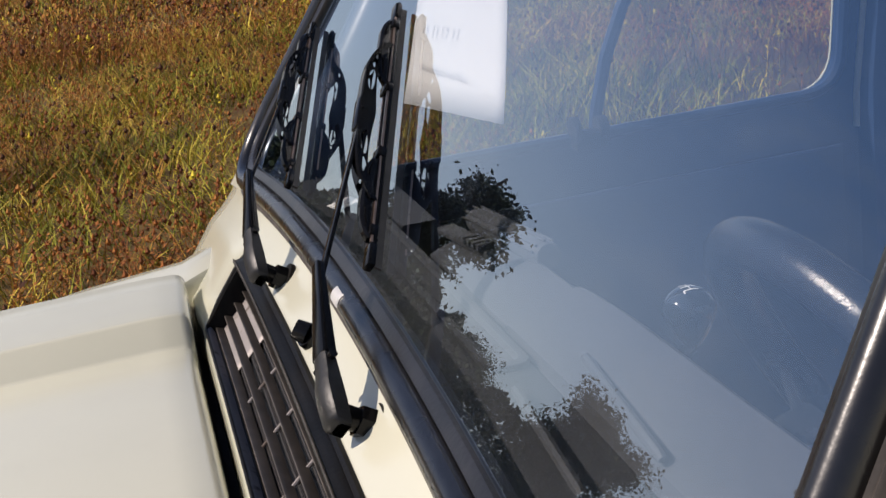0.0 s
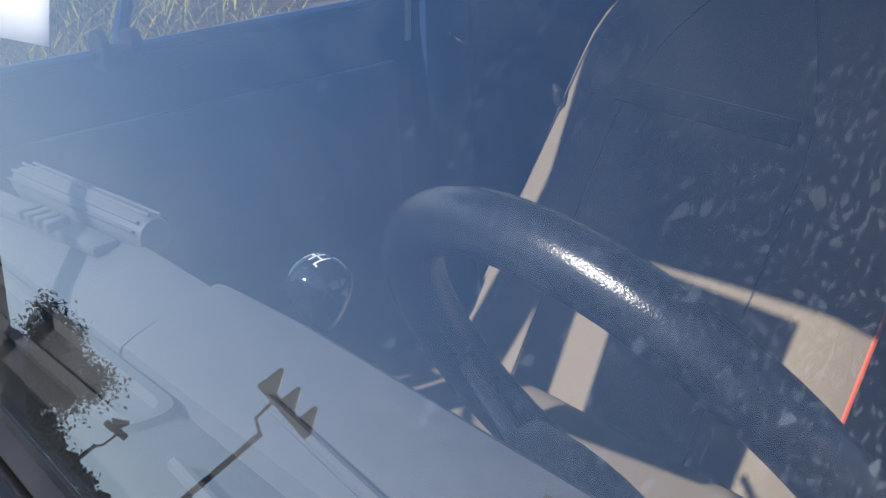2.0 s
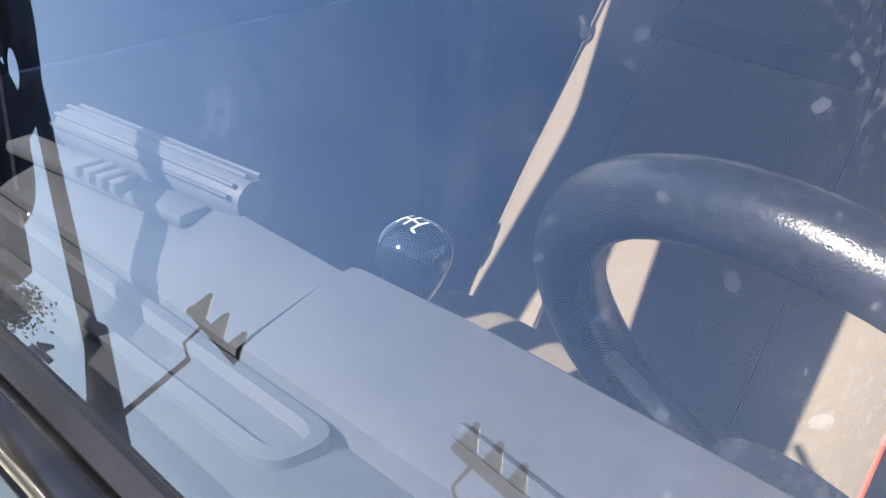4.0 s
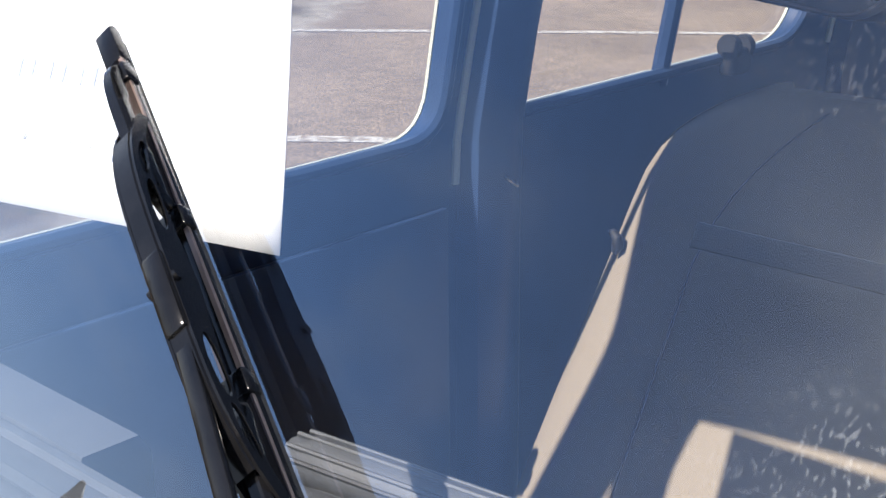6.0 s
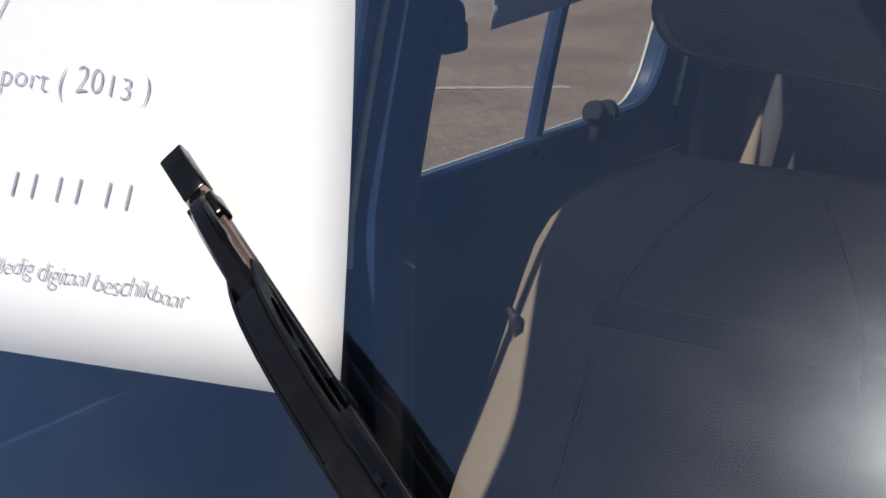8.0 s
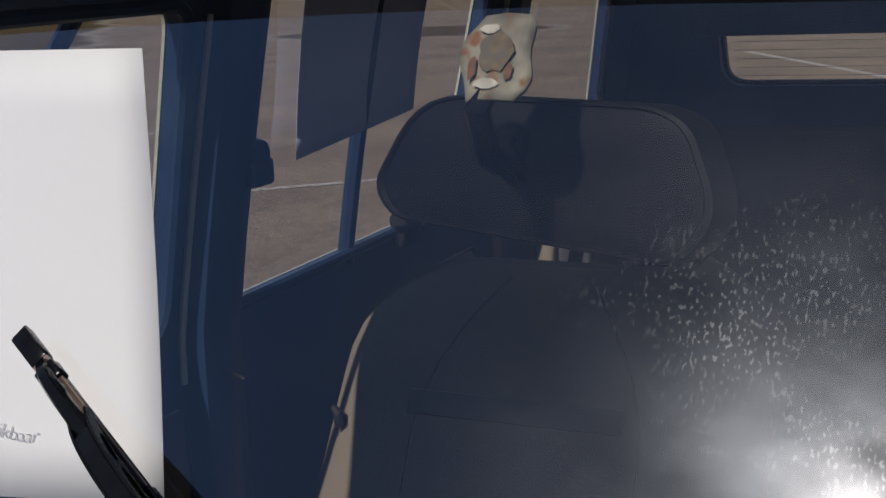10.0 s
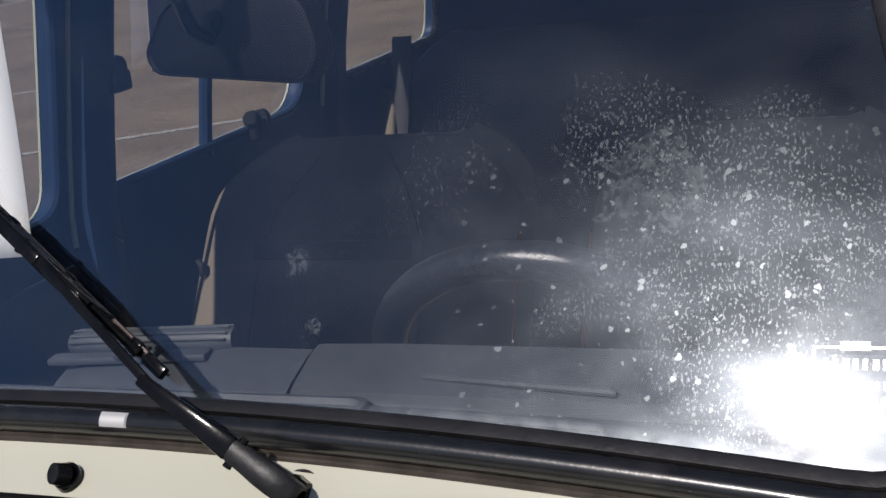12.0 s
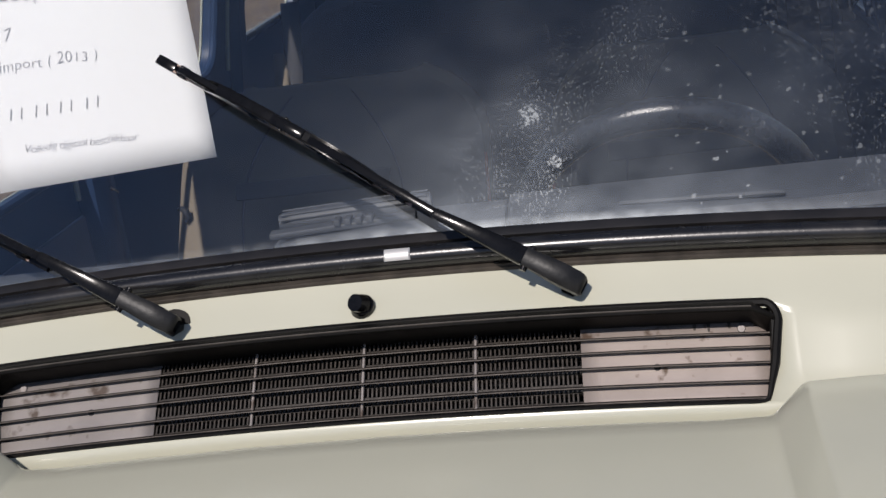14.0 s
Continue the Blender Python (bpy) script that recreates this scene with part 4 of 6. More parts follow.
    for r in range(6):
        f = 0.10 + 0.148 * r
        for i in range(98):
            x = -0.1765 + 0.353 * i / 98
            block(x, x + 0.0013, f, f + 0.075, -0.020, -0.0125)
            block(x + 0.0006, x + 0.0026, f + 0.085, f + 0.125, -0.022, -0.0155)
        for i in range(10):
            x = -0.1775 + 0.0355 * i
            block(x, x + 0.0355, f + 0.072, f + 0.088, -0.021, -0.0135)
            block(x, x + 0.0355, f + 0.128, f + 0.140, -0.021, -0.0145)
    me = bpy.data.meshes.new("intake_mesh")
    me.from_pydata(verts, [], faces)
    me.materials.append(MESHFIN)
    ob = new("intake_mesh", me)
    ob.parent = g
    tagged(ob, "fine dark mesh of small fins", kind="stuff")


build_grille()


def build_bonnet():
    """Bonnet with a raised border on each side; it slopes down towards the nose."""
    prof = ((-0.452, -0.050), (-0.451, 0.006), (-0.447, 0.016), (-0.438, 0.0195), (-0.40, 0.0185), (-0.34, 0.0190), (-0.306, 0.0185), (-0.303, 0.0182), (-0.300, 0.0166),
            (-0.280, -0.0040), (-0.277, -0.0060), (-0.273, -0.0066), (-0.24, -0.0065), (-0.18, -0.004), (-0.08, -0.001), (0.02, 0.0))
    prof = prof + tuple((0.04 - x, z) for x, z in reversed(prof[:-1]))
    rows = []
    for y, dz in ((-0.0965, -0.075), (-0.0965, -0.016), (-0.0978, -0.007), (-0.101, -0.0025), (-0.107, 0.0), (-0.13, 0.001), (-0.3, -0.003), (-0.5, -0.03), (-0.75, -0.09), (-0.93, -0.15), (-0.98, -0.20)):
        rows.append([(x, y + 0.006 * max(0.0, (abs(x - 0.02) - 0.27) / 0.2) * (1 if y > -0.12 else 0), 0.952 + dz + z) for x, z in prof])
    ob = part("bonnet", grid(rows), CREAM, car, "glossy cream bonnet with raised borders")
    mod = ob.modifiers.new("thickness", "SOLIDIFY")
    mod.thickness, mod.offset = 0.0012, -1
    for sgn in (-1, 1):
        bm = bmesh.new()
        rows = []
        for y, zt in ((-0.02, 0.985), (-0.09, 0.958), (-0.2, 0.948), (-0.45, 0.91), (-0.75, 0.85), (-0.95, 0.78), (-0.99, 0.60)):
            rows.append([(sgn * x, y, zt - d) for x, d in ((0.494 if sgn > 0 else 0.458, 0.03), (0.499 if sgn > 0 else 0.465, 0.004), (0.52, 0.0), (0.58, 0.012), (0.66, 0.05), (0.70, 0.13), (0.70, 0.40))])
        ob = part("front_wing", grid(rows), CREAM, car)
        mod = ob.modifiers.new("thickness", "SOLIDIFY")
        mod.thickness = 0.0015
    bm = bmesh.new()
    box(bm, -0.452, 0.452, -0.985, -0.965, 0.42, 0.74, 0.015)
    part("front_panel", bm, CREAM, car)
    # engine bay and bulkhead as black blocks, their inner shade put into the colour
    bm = bmesh.new()
    box(bm, -0.46, 0.46, -0.95, -0.10, 0.40, 0.72, 0.01)
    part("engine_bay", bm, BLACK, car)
    bm = bmesh.new()
    box(bm, -0.64, 0.64, -0.094, -0.05, 0.40, 0.89, 0.004)
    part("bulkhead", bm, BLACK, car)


build_bonnet()


def build_nozzle():
    bm = bmesh.new()
    p = cowl_point(0.004, 0.20)
    ax = Vector((0.12, -0.62, 0.78))
    disc(bm, p - ax.normalized() * 0.002, ax, 0.0105, 0.0098, 0.008, 18)
    disc(bm, p + ax.normalized() * 0.006, Vector((-0.35, -0.72, 0.45)), 0.0085, 0.0072, 0.010, 16)
    part("washer_nozzle", bm, WIPERBLACK, car, "small black washer nozzle")


build_nozzle()


def build_wiper(pivot, rivet, foot, tip):
    """An arm that lies on the glass: cap on its pivot, tapered cover, rod, and a blade held by yokes."""
    w = group("wiper", car, "black wiper arm resting on the glass")
    pivot, rivet = Vector(pivot), Vector(rivet)
    foot, tip = (on_screen(p[0], along_screen(p), 0.0045) for p in (foot, tip))
    axis = SN
    # washer in matt black: the shadow under the cap is put into its colour
    bm = bmesh.new()
    disc(bm, pivot - axis * 0.014, axis, 0.0150, 0.0145, 0.003, 22)
    part("washer", bm, LIPBLACK, w)
    bm = bmesh.new()
    disc(bm, pivot - axis * 0.011, axis, 0.0105, 0.0100, 0.010, 6)
    disc(bm, pivot - axis * 0.002, axis, 0.0075, 0.0075, 0.012, 16)
    part("pivot_nut", bm, WIPERBLACK, w)
    along = (rivet - pivot).normalized()
    hinge = pivot + (rivet - pivot) * 0.33 + axis * 0.012
    side = axis.cross(along).normalized()
    rows = []
    prof = ((-0.0125, 0.0056, 0.0075), (-0.0112, 0.0074, 0.0105), (-0.0085, 0.0084, 0.0120), (0.004, 0.0090, 0.0130), (0.016, 0.0086, 0.0125), (0.024, 0.0080, 0.0105), ((hinge - pivot).length - 0.002, 0.0072, 0.0085))
    for d, hw, h in prof:
        c = pivot + along * d + axis * 0.0085
        rows.append([c - side * hw, c - side * hw + axis * h * 0.8, c - side * hw * 0.6 + axis * h, c + side * hw * 0.6 + axis * h, c + side * hw + axis * h * 0.8, c + side * hw, c - side * hw])
    bm = grid(rows)
    bmesh.ops.holes_fill(bm, edges=bm.edges, sides=0)
    part("pivot_cap", bm, WIPERGREY, w, "faded black plastic cap")
    bm = bmesh.new()
    tube(bm, [hinge - side * 0.0108, hinge + side * 0.0108], 0.003, 10)
    part("hinge_pin", bm, WIPERBLACK, w)
    bm = bmesh.new()
    bar(bm, hinge + along * 0.003, rivet + along * 0.012, 0.0160, 0.0105, 0.0022, up=axis, taper=0.52)
    part("arm_cover", bm, WIPERBLACK, w)
    bm = bmesh.new()
    disc(bm, rivet + axis * 0.0025, axis, 0.0022, 0.0018, 0.002, 12)
    part("rivet", bm, STEELPLATE, w)
    mid = foot.lerp(tip, 0.50)
    run = (tip - foot).normalized()
    hub = mid + SN * 0.027
    bm = bmesh.new()
    bar(bm, rivet, hub - run * 0.015, 0.0068, 0.0030, 0.0008, up=axis)
    part("rod", bm, WIPERBLACK, w)
    length = (tip - foot).length
    ux = run.cross(SN).normalized()

    def at(d, out, across=0.0):
        return foot + run * d + SN * out + ux * across

    # rubber with two steel strips
    bm = bmesh.new()
    bar(bm, at(0.002, 0.0004), at(length - 0.002, 0.0004), 0.0018, 0.0050, up=SN)
    part("blade_rubber", bm, BLADERUBBER, w)
    bm = bmesh.new()
    bar(bm, at(0, 0.0062), at(length, 0.0062), 0.0084, 0.0030, 0.0006, up=SN)
    part("blade_strip", bm, WIPERBLACK, w)
    for s in (-1, 1):
        bm = bmesh.new()
        bar(bm, at(0.004, 0.0084, s * 0.0032), at(length - 0.004, 0.0084, s * 0.0032), 0.0018, 0.0016, up=SN)
        part("steel_strip", bm, STRIPTIN, w)
    for d in (0.0, length - 0.022):
        bm = bmesh.new()
        bar(bm, at(d, 0.0068), at(d + 0.020, 0.0068), 0.0088, 0.0058, 0.0007, up=SN)
        part("end_cap", bm, WIPERBLACK, w)

    def yoke(name, d0, d1, rise, width, mid_w, holes=False):
        n = 14
        rows = []
        for i in range(n + 1):
            t = i / n
            arch = 0.0095 + rise * (1 - (2 * t - 1) ** 4)
            hw = width / 2 + (mid_w - width) / 2 * (1 - abs(2 * t - 1))
            deep = 0.006 + 0.006 * (1 - abs(2 * t - 1))
            c = at(d0 + (d1 - d0) * t, arch)
            rows.append([c - ux * hw - SN * deep, c - ux * hw, c - ux * hw * 0.6 + SN * 0.0018, c + ux * hw * 0.6 + SN * 0.0018, c + ux * hw, c + ux * hw - SN * deep])
        ob = part(name, grid(rows), WIPERBLACK, w)
        mod = ob.modifiers.new("thickness", "SOLIDIFY")
        mod.thickness = 0.0012

    # main yoke: two pierced cheeks joined by a narrow back
    d0, d1 = length * 0.20, length * 0.80

    def arch(t):
        return 0.0135 + 0.0155 * (1 - (2 * t - 1) ** 4)

    n = 24
    upper = [(d0 + (d1 - d0) * i / n, arch(i / n)) for i in range(n + 1)]
    lower = [(d0 + (d1 - d0) * i / n, arch(i / n) - 0.0055 - 0.007 * (1 - abs(2 * i / n - 1))) for i in range(n, -1, -1)]
    slots = []
    for t, half in ((0.16, 0.010), (0.30, 0.013), (0.70, 0.013), (0.84, 0.010)):
        c = (d0 + (d1 - d0) * t, arch(t) - 0.0042 - 0.0025 * (1 - abs(2 * t - 1)))
        high = 0.0017 + 0.0020 * (1 - abs(2 * t - 1))
        slots.append([(c[0] + half * math.cos(a), c[1] + (arch((c[0] + half * math.cos(a) - d0) / (d1 - d0)) - arch(t)) + high * math.sin(a)) for a in [2 * math.pi * i / 14 for i in range(14)]])
    for s_ in (-1, 1):
        bm = plate(upper + lower, slots, lambda u, v, d: at(u, v, s_ * (0.0052 - d)), 0.0011)
        part("main_yoke", bm, WIPERBLACK, w)
    rows = []
    for d, h in upper:
        if abs((d - d0) / (d1 - d0) - 0.5) < 0.42:
            rows.append([at(d, h - 0.0012, -0.0048), at(d, h + 0.0005, -0.0035), at(d, h + 0.0005, 0.0035), at(d, h - 0.0012, 0.0048)])
    part("yoke_back", grid(rows), WIPERBLACK, w)
    yoke("small_yoke", length * 0.08, length * 0.36, 0.008, 0.0065, 0.0075)
    yoke("small_yoke", length * 0.64, length * 0.92, 0.008, 0.0065, 0.0075)
    for t in (0.105, 0.375, 0.625, 0.895):
        bm = bmesh.new()
        bar(bm, at(length * t - 0.005, 0.008), at(length * t + 0.005, 0.0078), 0.0105, 0.0068, 0.001, up=SN)
        part("claw", bm, WIPERBLACK, w)
    bm = bmesh.new()
    bar(bm, hub - run * 0.022 - SN * 0.001, hub + run * 0.012 - SN * 0.001, 0.0095, 0.010, 0.002, up=SN)
    part("blade_clip", bm, WIPERBLACK, w)
    bm = bmesh.new()
    tube(bm, [hub - ux * 0.0065, hub + ux * 0.0065], 0.0022, 10)
    part("clip_pin", bm, WIPERBLACK, w)


build_wiper((0.176, -0.019, 1.031), (0.083, -0.014, 1.093), (0.068, 0.0245, 1.0855), (-0.176, 0.118, 1.229))
build_wiper((-0.160, -0.025, 1.031), (-0.252, -0.022, 1.093), (-0.272, 0.0135, 1.0775), (-0.502, 0.092, 1.194))


# ---- body shell ----
def side_x(z):
    """How far out the side of the body stands at a height: it leans in above the sill."""
    return 0.642 - 0.235 * max(0.0, z - 0.98) ** 1.15


SIDE_OUT = [(-0.06, 0.40), (2.44, 0.40), (2.47, 1.0), (2.33, 1.445), (0.33, 1.445), (0.258, 1.405), (0.022, 1.045), (-0.05, 0.93)]
DOOR_WIN = rounded([(0.055, 0.997), (0.772, 0.997), (0.765, 1.352), (0.280, 1.352)], [0.03, 0.055, 0.03, 0.05])
REAR_WIN = rounded([(0.875, 1.005), (1.515, 1.005), (1.545, 1.385), (0.885, 1.385)], [0.012, 0.07, 0.03, 0.012])
QUARTER_WIN = rounded([(1.685, 1.03), (2.225, 1.035), (2.15, 1.38), (1.69, 1.38)], [0.03, 0.05, 0.04, 0.03])


def build_side(sgn):
    def place(u, v, d):
        return Vector((sgn * (side_x(v) - d), u, v))

    nm = "side_panel"
    bm = plate(SIDE_OUT, [DOOR_WIN, REAR_WIN, QUARTER_WIN], place, 0.004)
    part(nm, bm, CREAM, car, "cream outer side panel")
    inner = lambda u, v, d: Vector((sgn * (side_x(v) - 0.006 - d), u, v))  # noqa: E731
    bm = plate([(y, z) for y, z in SIDE_OUT], [DOOR_WIN, REAR_WIN, QUARTER_WIN], inner, 0.022)
    part("inner_side_trim", bm, NAVY, car, "dark blue painted inner door frames")
    # rolled rubber round each opening
    for name, loop in (("door_window", DOOR_WIN), ("rear_door_window", REAR_WIN), ("quarter_window", QUARTER_WIN)):
        win = group(name, car)
        bm = bmesh.new()
        tube(bm, [(sgn * (side_x(z) - 0.03), y, z) for y, z in loop], 0.008, 8, closed=True)
        part("window_seal", bm, NAVY if name != "quarter_window" else RUBBER, win)
        bm = bmesh.new()
        f = bm.faces.new([bm.verts.new((sgn * (side_x(z) - 0.012), y, z)) for y, z in loop])
        pane = part("pane", bm, SIDEGLASS, win, smooth=False)
        pane.visible_shadow = False
        if name == "door_window":
            post, latch, lean = 0.438, 0.412, 0.190
        elif name == "rear_door_window":
            post, latch, lean = 1.180, 1.315, 0.0
        else:
            continue
        bm = bmesh.new()
        tube(bm, [(sgn * (side_x(z) - (0.011 if name == "door_window" else 0.022)), post + lean * k, z) for z, k in ((0.99, 0.0), (1.02, 0.02), (1.09, 0.10), (1.15, 0.22), (1.20, 0.37), (1.25, 0.56), (1.30, 0.77), (1.36, 1.0))], 0.0085 if name == "door_window" else 0.0115, 8)
        part("window_post", bm, NAVY, win)
        bm = bmesh.new()
        x = sgn * (side_x(1.0) - 0.045)
        high = 0.012 if name == "rear_door_window" else 0.0
        disc(bm, (x, latch - 0.014, 1.010 + high), (0, 1, 0), 0.017, 0.017, 0.008, 16)
        disc(bm, (x, latch + 0.018, 1.008 + high), (0, 1, 0), 0.015, 0.015, 0.012, 16)
        box(bm, x - 0.012, x + 0.012, latch - 0.014, latch + 0.03, 0.985, 1.008 + high, 0.004)
        part("window_latch", bm, BLACK, win, "black plastic window latch")
    # small catch on the sliding pane
    bm = bmesh.new()
    disc(bm, (sgn * (side_x(1.217) - 0.014), 0.56, 1.217), (-sgn, 0, 0), 0.011, 0.009, 0.014, 14)
    box(bm, sgn * (side_x(1.21) - 0.022) - 0.005, sgn * (side_x(1.21) - 0.022) + 0.005, 0.56, 0.585, 1.222, 1.234, 0.003)
    part("window_catch", bm, BLACK, car, "small black window catch")
    # B pillar with its belt anchor, and the cream door edges that show beside it
    bm = bmesh.new()
    rows = []
    for z in (0.45, 0.9, 1.0, 1.1, 1.2, 1.3, 1.43):
        x = side_x(z)
        rows.append([(sgn * (x - 0.028), 0.795, z), (sgn * (x - 0.055), 0.803, z), (sgn * (x - 0.064), 0.83, z), (sgn * (x - 0.064), 0.862, z), (sgn * (x - 0.055), 0.874, z), (sgn * (x - 0.028), 0.876, z)])
    part("door_pillar", grid(rows), NAVY, car, "dark blue door pillar")
    for y, z0, z1, r in ((0.792, 0.945, 1.34, 0.0042), (1.60, 0.99, 1.38, 0.0045)):
        bm = bmesh.new()
        tube(bm, [(sgn * (side_x(z) - 0.034), y + 0.008 * math.sin((z - z0) * 3), z) for z in [z0 + (z1 - z0) * i / 8 for i in range(9)]], r, 6)
        part("door_edge", bm, CREAMEDGE, car, "cream edge of the door")
    bm = bmesh.new()
    rows = []
    for z in (0.45, 0.95, 1.1, 1.3, 1.43):
        x = side_x(z)
        rows.append([(sgn * (x - 0.028), 1.61, z), (sgn * (x - 0.055), 1.617, z), (sgn * (x - 0.055), 1.66, z), (sgn * (x - 0.028), 1.67, z)])
    part("rear_pillar", grid(rows), NAVY, car)
    bm = bmesh.new()
    p = Vector((sgn * (side_x(1.185) - 0.058), 0.872, 1.186))
    disc(bm, p, (-sgn, 0.0, 0), 0.019, 0.016, 0.010, 20)
    box(bm, p.x - 0.012, p.x + 0.012, p.y - 0.02, p.y + 0.022, p.z - 0.035, p.z - 0.004, 0.006)
    part("belt_anchor", bm, NAVY, car, "dark plastic belt anchor cover")
    # door panel with its handle and sill rail
    bm = bmesh.new()
    box(bm, sgn * (side_x(0.7) - 0.05) - 0.004, sgn * (side_x(0.7) - 0.05) + 0.004, 0.10, 0.76, 0.46, 0.93, 0.003)
    part("door_card", bm, NAVY, car, "dark blue door card")
    # bent bit of chrome, added to give the pillar its small glint
    bm = bmesh.new()
    x = sgn * (side_x(0.943) - 0.067)
    tube(bm, [(x, 0.832, 0.951), (x - sgn * 0.006, 0.838, 0.944), (x - sgn * 0.006, 0.846, 0.939), (x, 0.852, 0.941)], 0.0022, 6)
    part("pillar_glint", bm, CHROME, car, "small chrome piece added for a glint on the pillar")


build_side(-1)
build_side(1)


def build_shell():
    # windscreen surround: header and side posts, with the opening cut through
    outer = [(x, SILL - 0.0305 - 0.095 * x * x) for x in [-0.634 + 1.268 * i / 24 for i in range(25)]] + [(0.570, 0.448), (-0.570, 0.448)]
    bm = plate(outer, [screen_outline(0.027)], lambda u, v, d: on_screen(u, v, -0.001 - d), 0.006)
    part("windscreen_frame", bm, CREAM, car, "cream windscreen frame")
    bm = plate([(-0.632, -0.035), (0.632, -0.035), (0.566, 0.444), (-0.566, 0.444)], [screen_outline(0.004)], lambda u, v, d: on_screen(u, v, -0.009 - d), 0.010)
    part("inner_screen_frame", bm, NAVY, car, "dark blue inner windscreen frame")
    for sgn in (-1, 1):
        bm = bmesh.new()
        if sgn > 0:
            tube(bm, [on_screen(0.603, -0.01, -0.045), on_screen(0.575, 0.20, -0.045), on_screen(0.527, 0.40, -0.045)], 0.016, 10)
            part("screen_post_trim", bm, NAVY, car)
            continue
        # unseen post trim, bulged inwards to shape the sun patch on the seat
        tube(bm, [on_screen(-x, v, -0.045) for x, v in ((0.505, -0.01), (0.476, 0.10), (0.472, 0.15), (0.475, 0.20), (0.479, 0.25), (0.480, 0.30), (0.474, 0.34), (0.458, 0.40))], 0.031, 12)
        part("screen_post_trim", bm, NAVY, car)
    # roof: outer skin and lining
    for name, mat, dz, dx in (("roof", CREAM, 0.0, 0.0), ("roof_lining", LINING, -0.025, 0.02)):
        rows = []
        for i in range(9):
            y = 0.20 + (2.36 - 0.20) * i / 8
            rows.append([(x, y, 1.478 - 0.05 * (x / 0.56) ** 2 - 0.03 * ((y - 1.2) / 1.1) ** 2 - (0.03 if abs(x) > 0.56 else 0) + dz - (0.035 if i == 0 else 0)) for x in [-0.565 + dx + (1.13 - 2 * dx) * j / 14 for j in range(15)]])
        ob = part(name, grid(rows), mat, car, "dark roof lining" if dx else "cream roof")
        mod = ob.modifiers.new("thickness", "SOLIDIFY")
        mod.thickness, mod.offset = 0.004, 1
    bm = bmesh.new()
    tube(bm, [(x, 0.268, 1.415 - 0.05 * x * x) for x in [-0.52 + 1.04 * i / 12 for i in range(13)]], 0.022, 10)
    part("header_rail", bm, NAVY, car)
    # floor and sills
    bm = bmesh.new()
    box(bm, -0.65, 0.65, -0.06, 2.45, 0.36, 0.40, 0.006)
    part("floor_pan", bm, FLOORMAT, car)
    # tail with its window
    def tail(u, v, d):
        return Vector((u, 2.465 - 0.30 * max(0.0, v - 1.0) - d, v))
    win = rounded([(-0.385, 1.096), (0.41, 1.096), (0.385, 1.37), (-0.390, 1.37)], [0.05, 0.05, 0.04, 0.04])
    bm = plate([(-0.65, 0.40), (0.65, 0.40), (0.645, 1.0), (0.558, 1.43), (-0.558, 1.43), (-0.645, 1.0)], [win], tail, 0.006)
    part("tailgate", bm, CREAM, car, "cream tailgate")
    bm = plate([(-0.63, 0.40), (0.63, 0.40), (0.62, 1.0), (0.54, 1.42), (-0.54, 1.42), (-0.62, 1.0)], [win], lambda u, v, d: tail(u, v, 0.009 + d), 0.03)
    part("tailgate_trim", bm, NAVY, car)
    rear = group("tailgate_window", car)
    bm = bmesh.new()
    tube(bm, [tail(x, z, 0.004) for x, z in win], 0.010, 8, closed=True)
    part("window_seal", bm, RUBBER, rear)
    bm = bmesh.new()
    bm.faces.new([bm.verts.new(tail(x, z, 0.004)) for x, z in win])
    pane = part("pane", bm, SIDEGLASS, rear, smooth=False)
    pane.visible_shadow = False
    # rolled-down blind over the upper part of the tail window
    bm = grid([[tail(x, z, 0.075 + 0.004 * math.sin(9 * z)) for x in (-0.50, -0.2, 0.1, 0.3, 0.50)] for z in (1.205, 1.214, 1.24, 1.28, 1.33, 1.41)])
    blind = part("rear_blind", bm, LINING, rear, "dark cloth blind over the upper rear window")
    mod = blind.modifiers.new("thickness", "SOLIDIFY")
    mod.thickness = 0.004
    for k in range(5):
        bm = bmesh.new()
        z = 1.115 + 0.018 * k
        tube(bm, [tail(-0.36, z, 0.007), tail(0.36, z, 0.007)], 0.0006, 4)
        part("heating_wire", bm, GRILLEBAR, rear)
    # wheels
    for x in (-0.60, 0.60):
        for y in (-0.62, 1.83):
            wh = group("wheel", car)
            bm = bmesh.new()
            pts = [(x, y + 0.235 * math.cos(a), 0.295 + 0.235 * math.sin(a)) for a in [2 * math.pi * i / 28 for i in range(28)]]
            tube(bm, pts, 0.06, 10, closed=True)
            part("tyre", bm, TYRE, wh)
            bm = bmesh.new()
            disc(bm, (x - 0.04, y, 0.295), (1, 0, 0), 0.19, 0.19, 0.08, 24)
            part("rim", bm, RIM, wh)
    # dark wheel-arch boxes under the body
    for y in (-0.62, 1.80):
        bm = bmesh.new()
        box(bm, -0.52, 0.52, y - 0.1, y + 0.1, 0.25, 0.40, 0.01)
        part("axle", bm, BLACK, car)


build_shell()


# ---- inside the car ----
def build_visor(x0, x1, name_label):
    v = group("sun_visor", car, name_label)
    rows = []
    n = 20
    for i in range(n + 1):
        t = i / n
        x = x0 + (x1 - x0) * t
        e = min(t, 1 - t) * (abs(x1 - x0))
        r = 0.0115 if e > 0.02 else 0.0115 * math.sqrt(max(0.02, 1 - ((0.02 - e) / 0.02) ** 2))
        c = Vector((x, 0.276, 1.392 - 0.05 * x * x))
        rows.append([c + Vector((0, math.cos(a) * r * 0.8, math.sin(a) * r * 1.9)) for a in [2 * math.pi * j / 14 for j in range(15)]])
    part("visor_pad", grid(rows), NAVY, v)


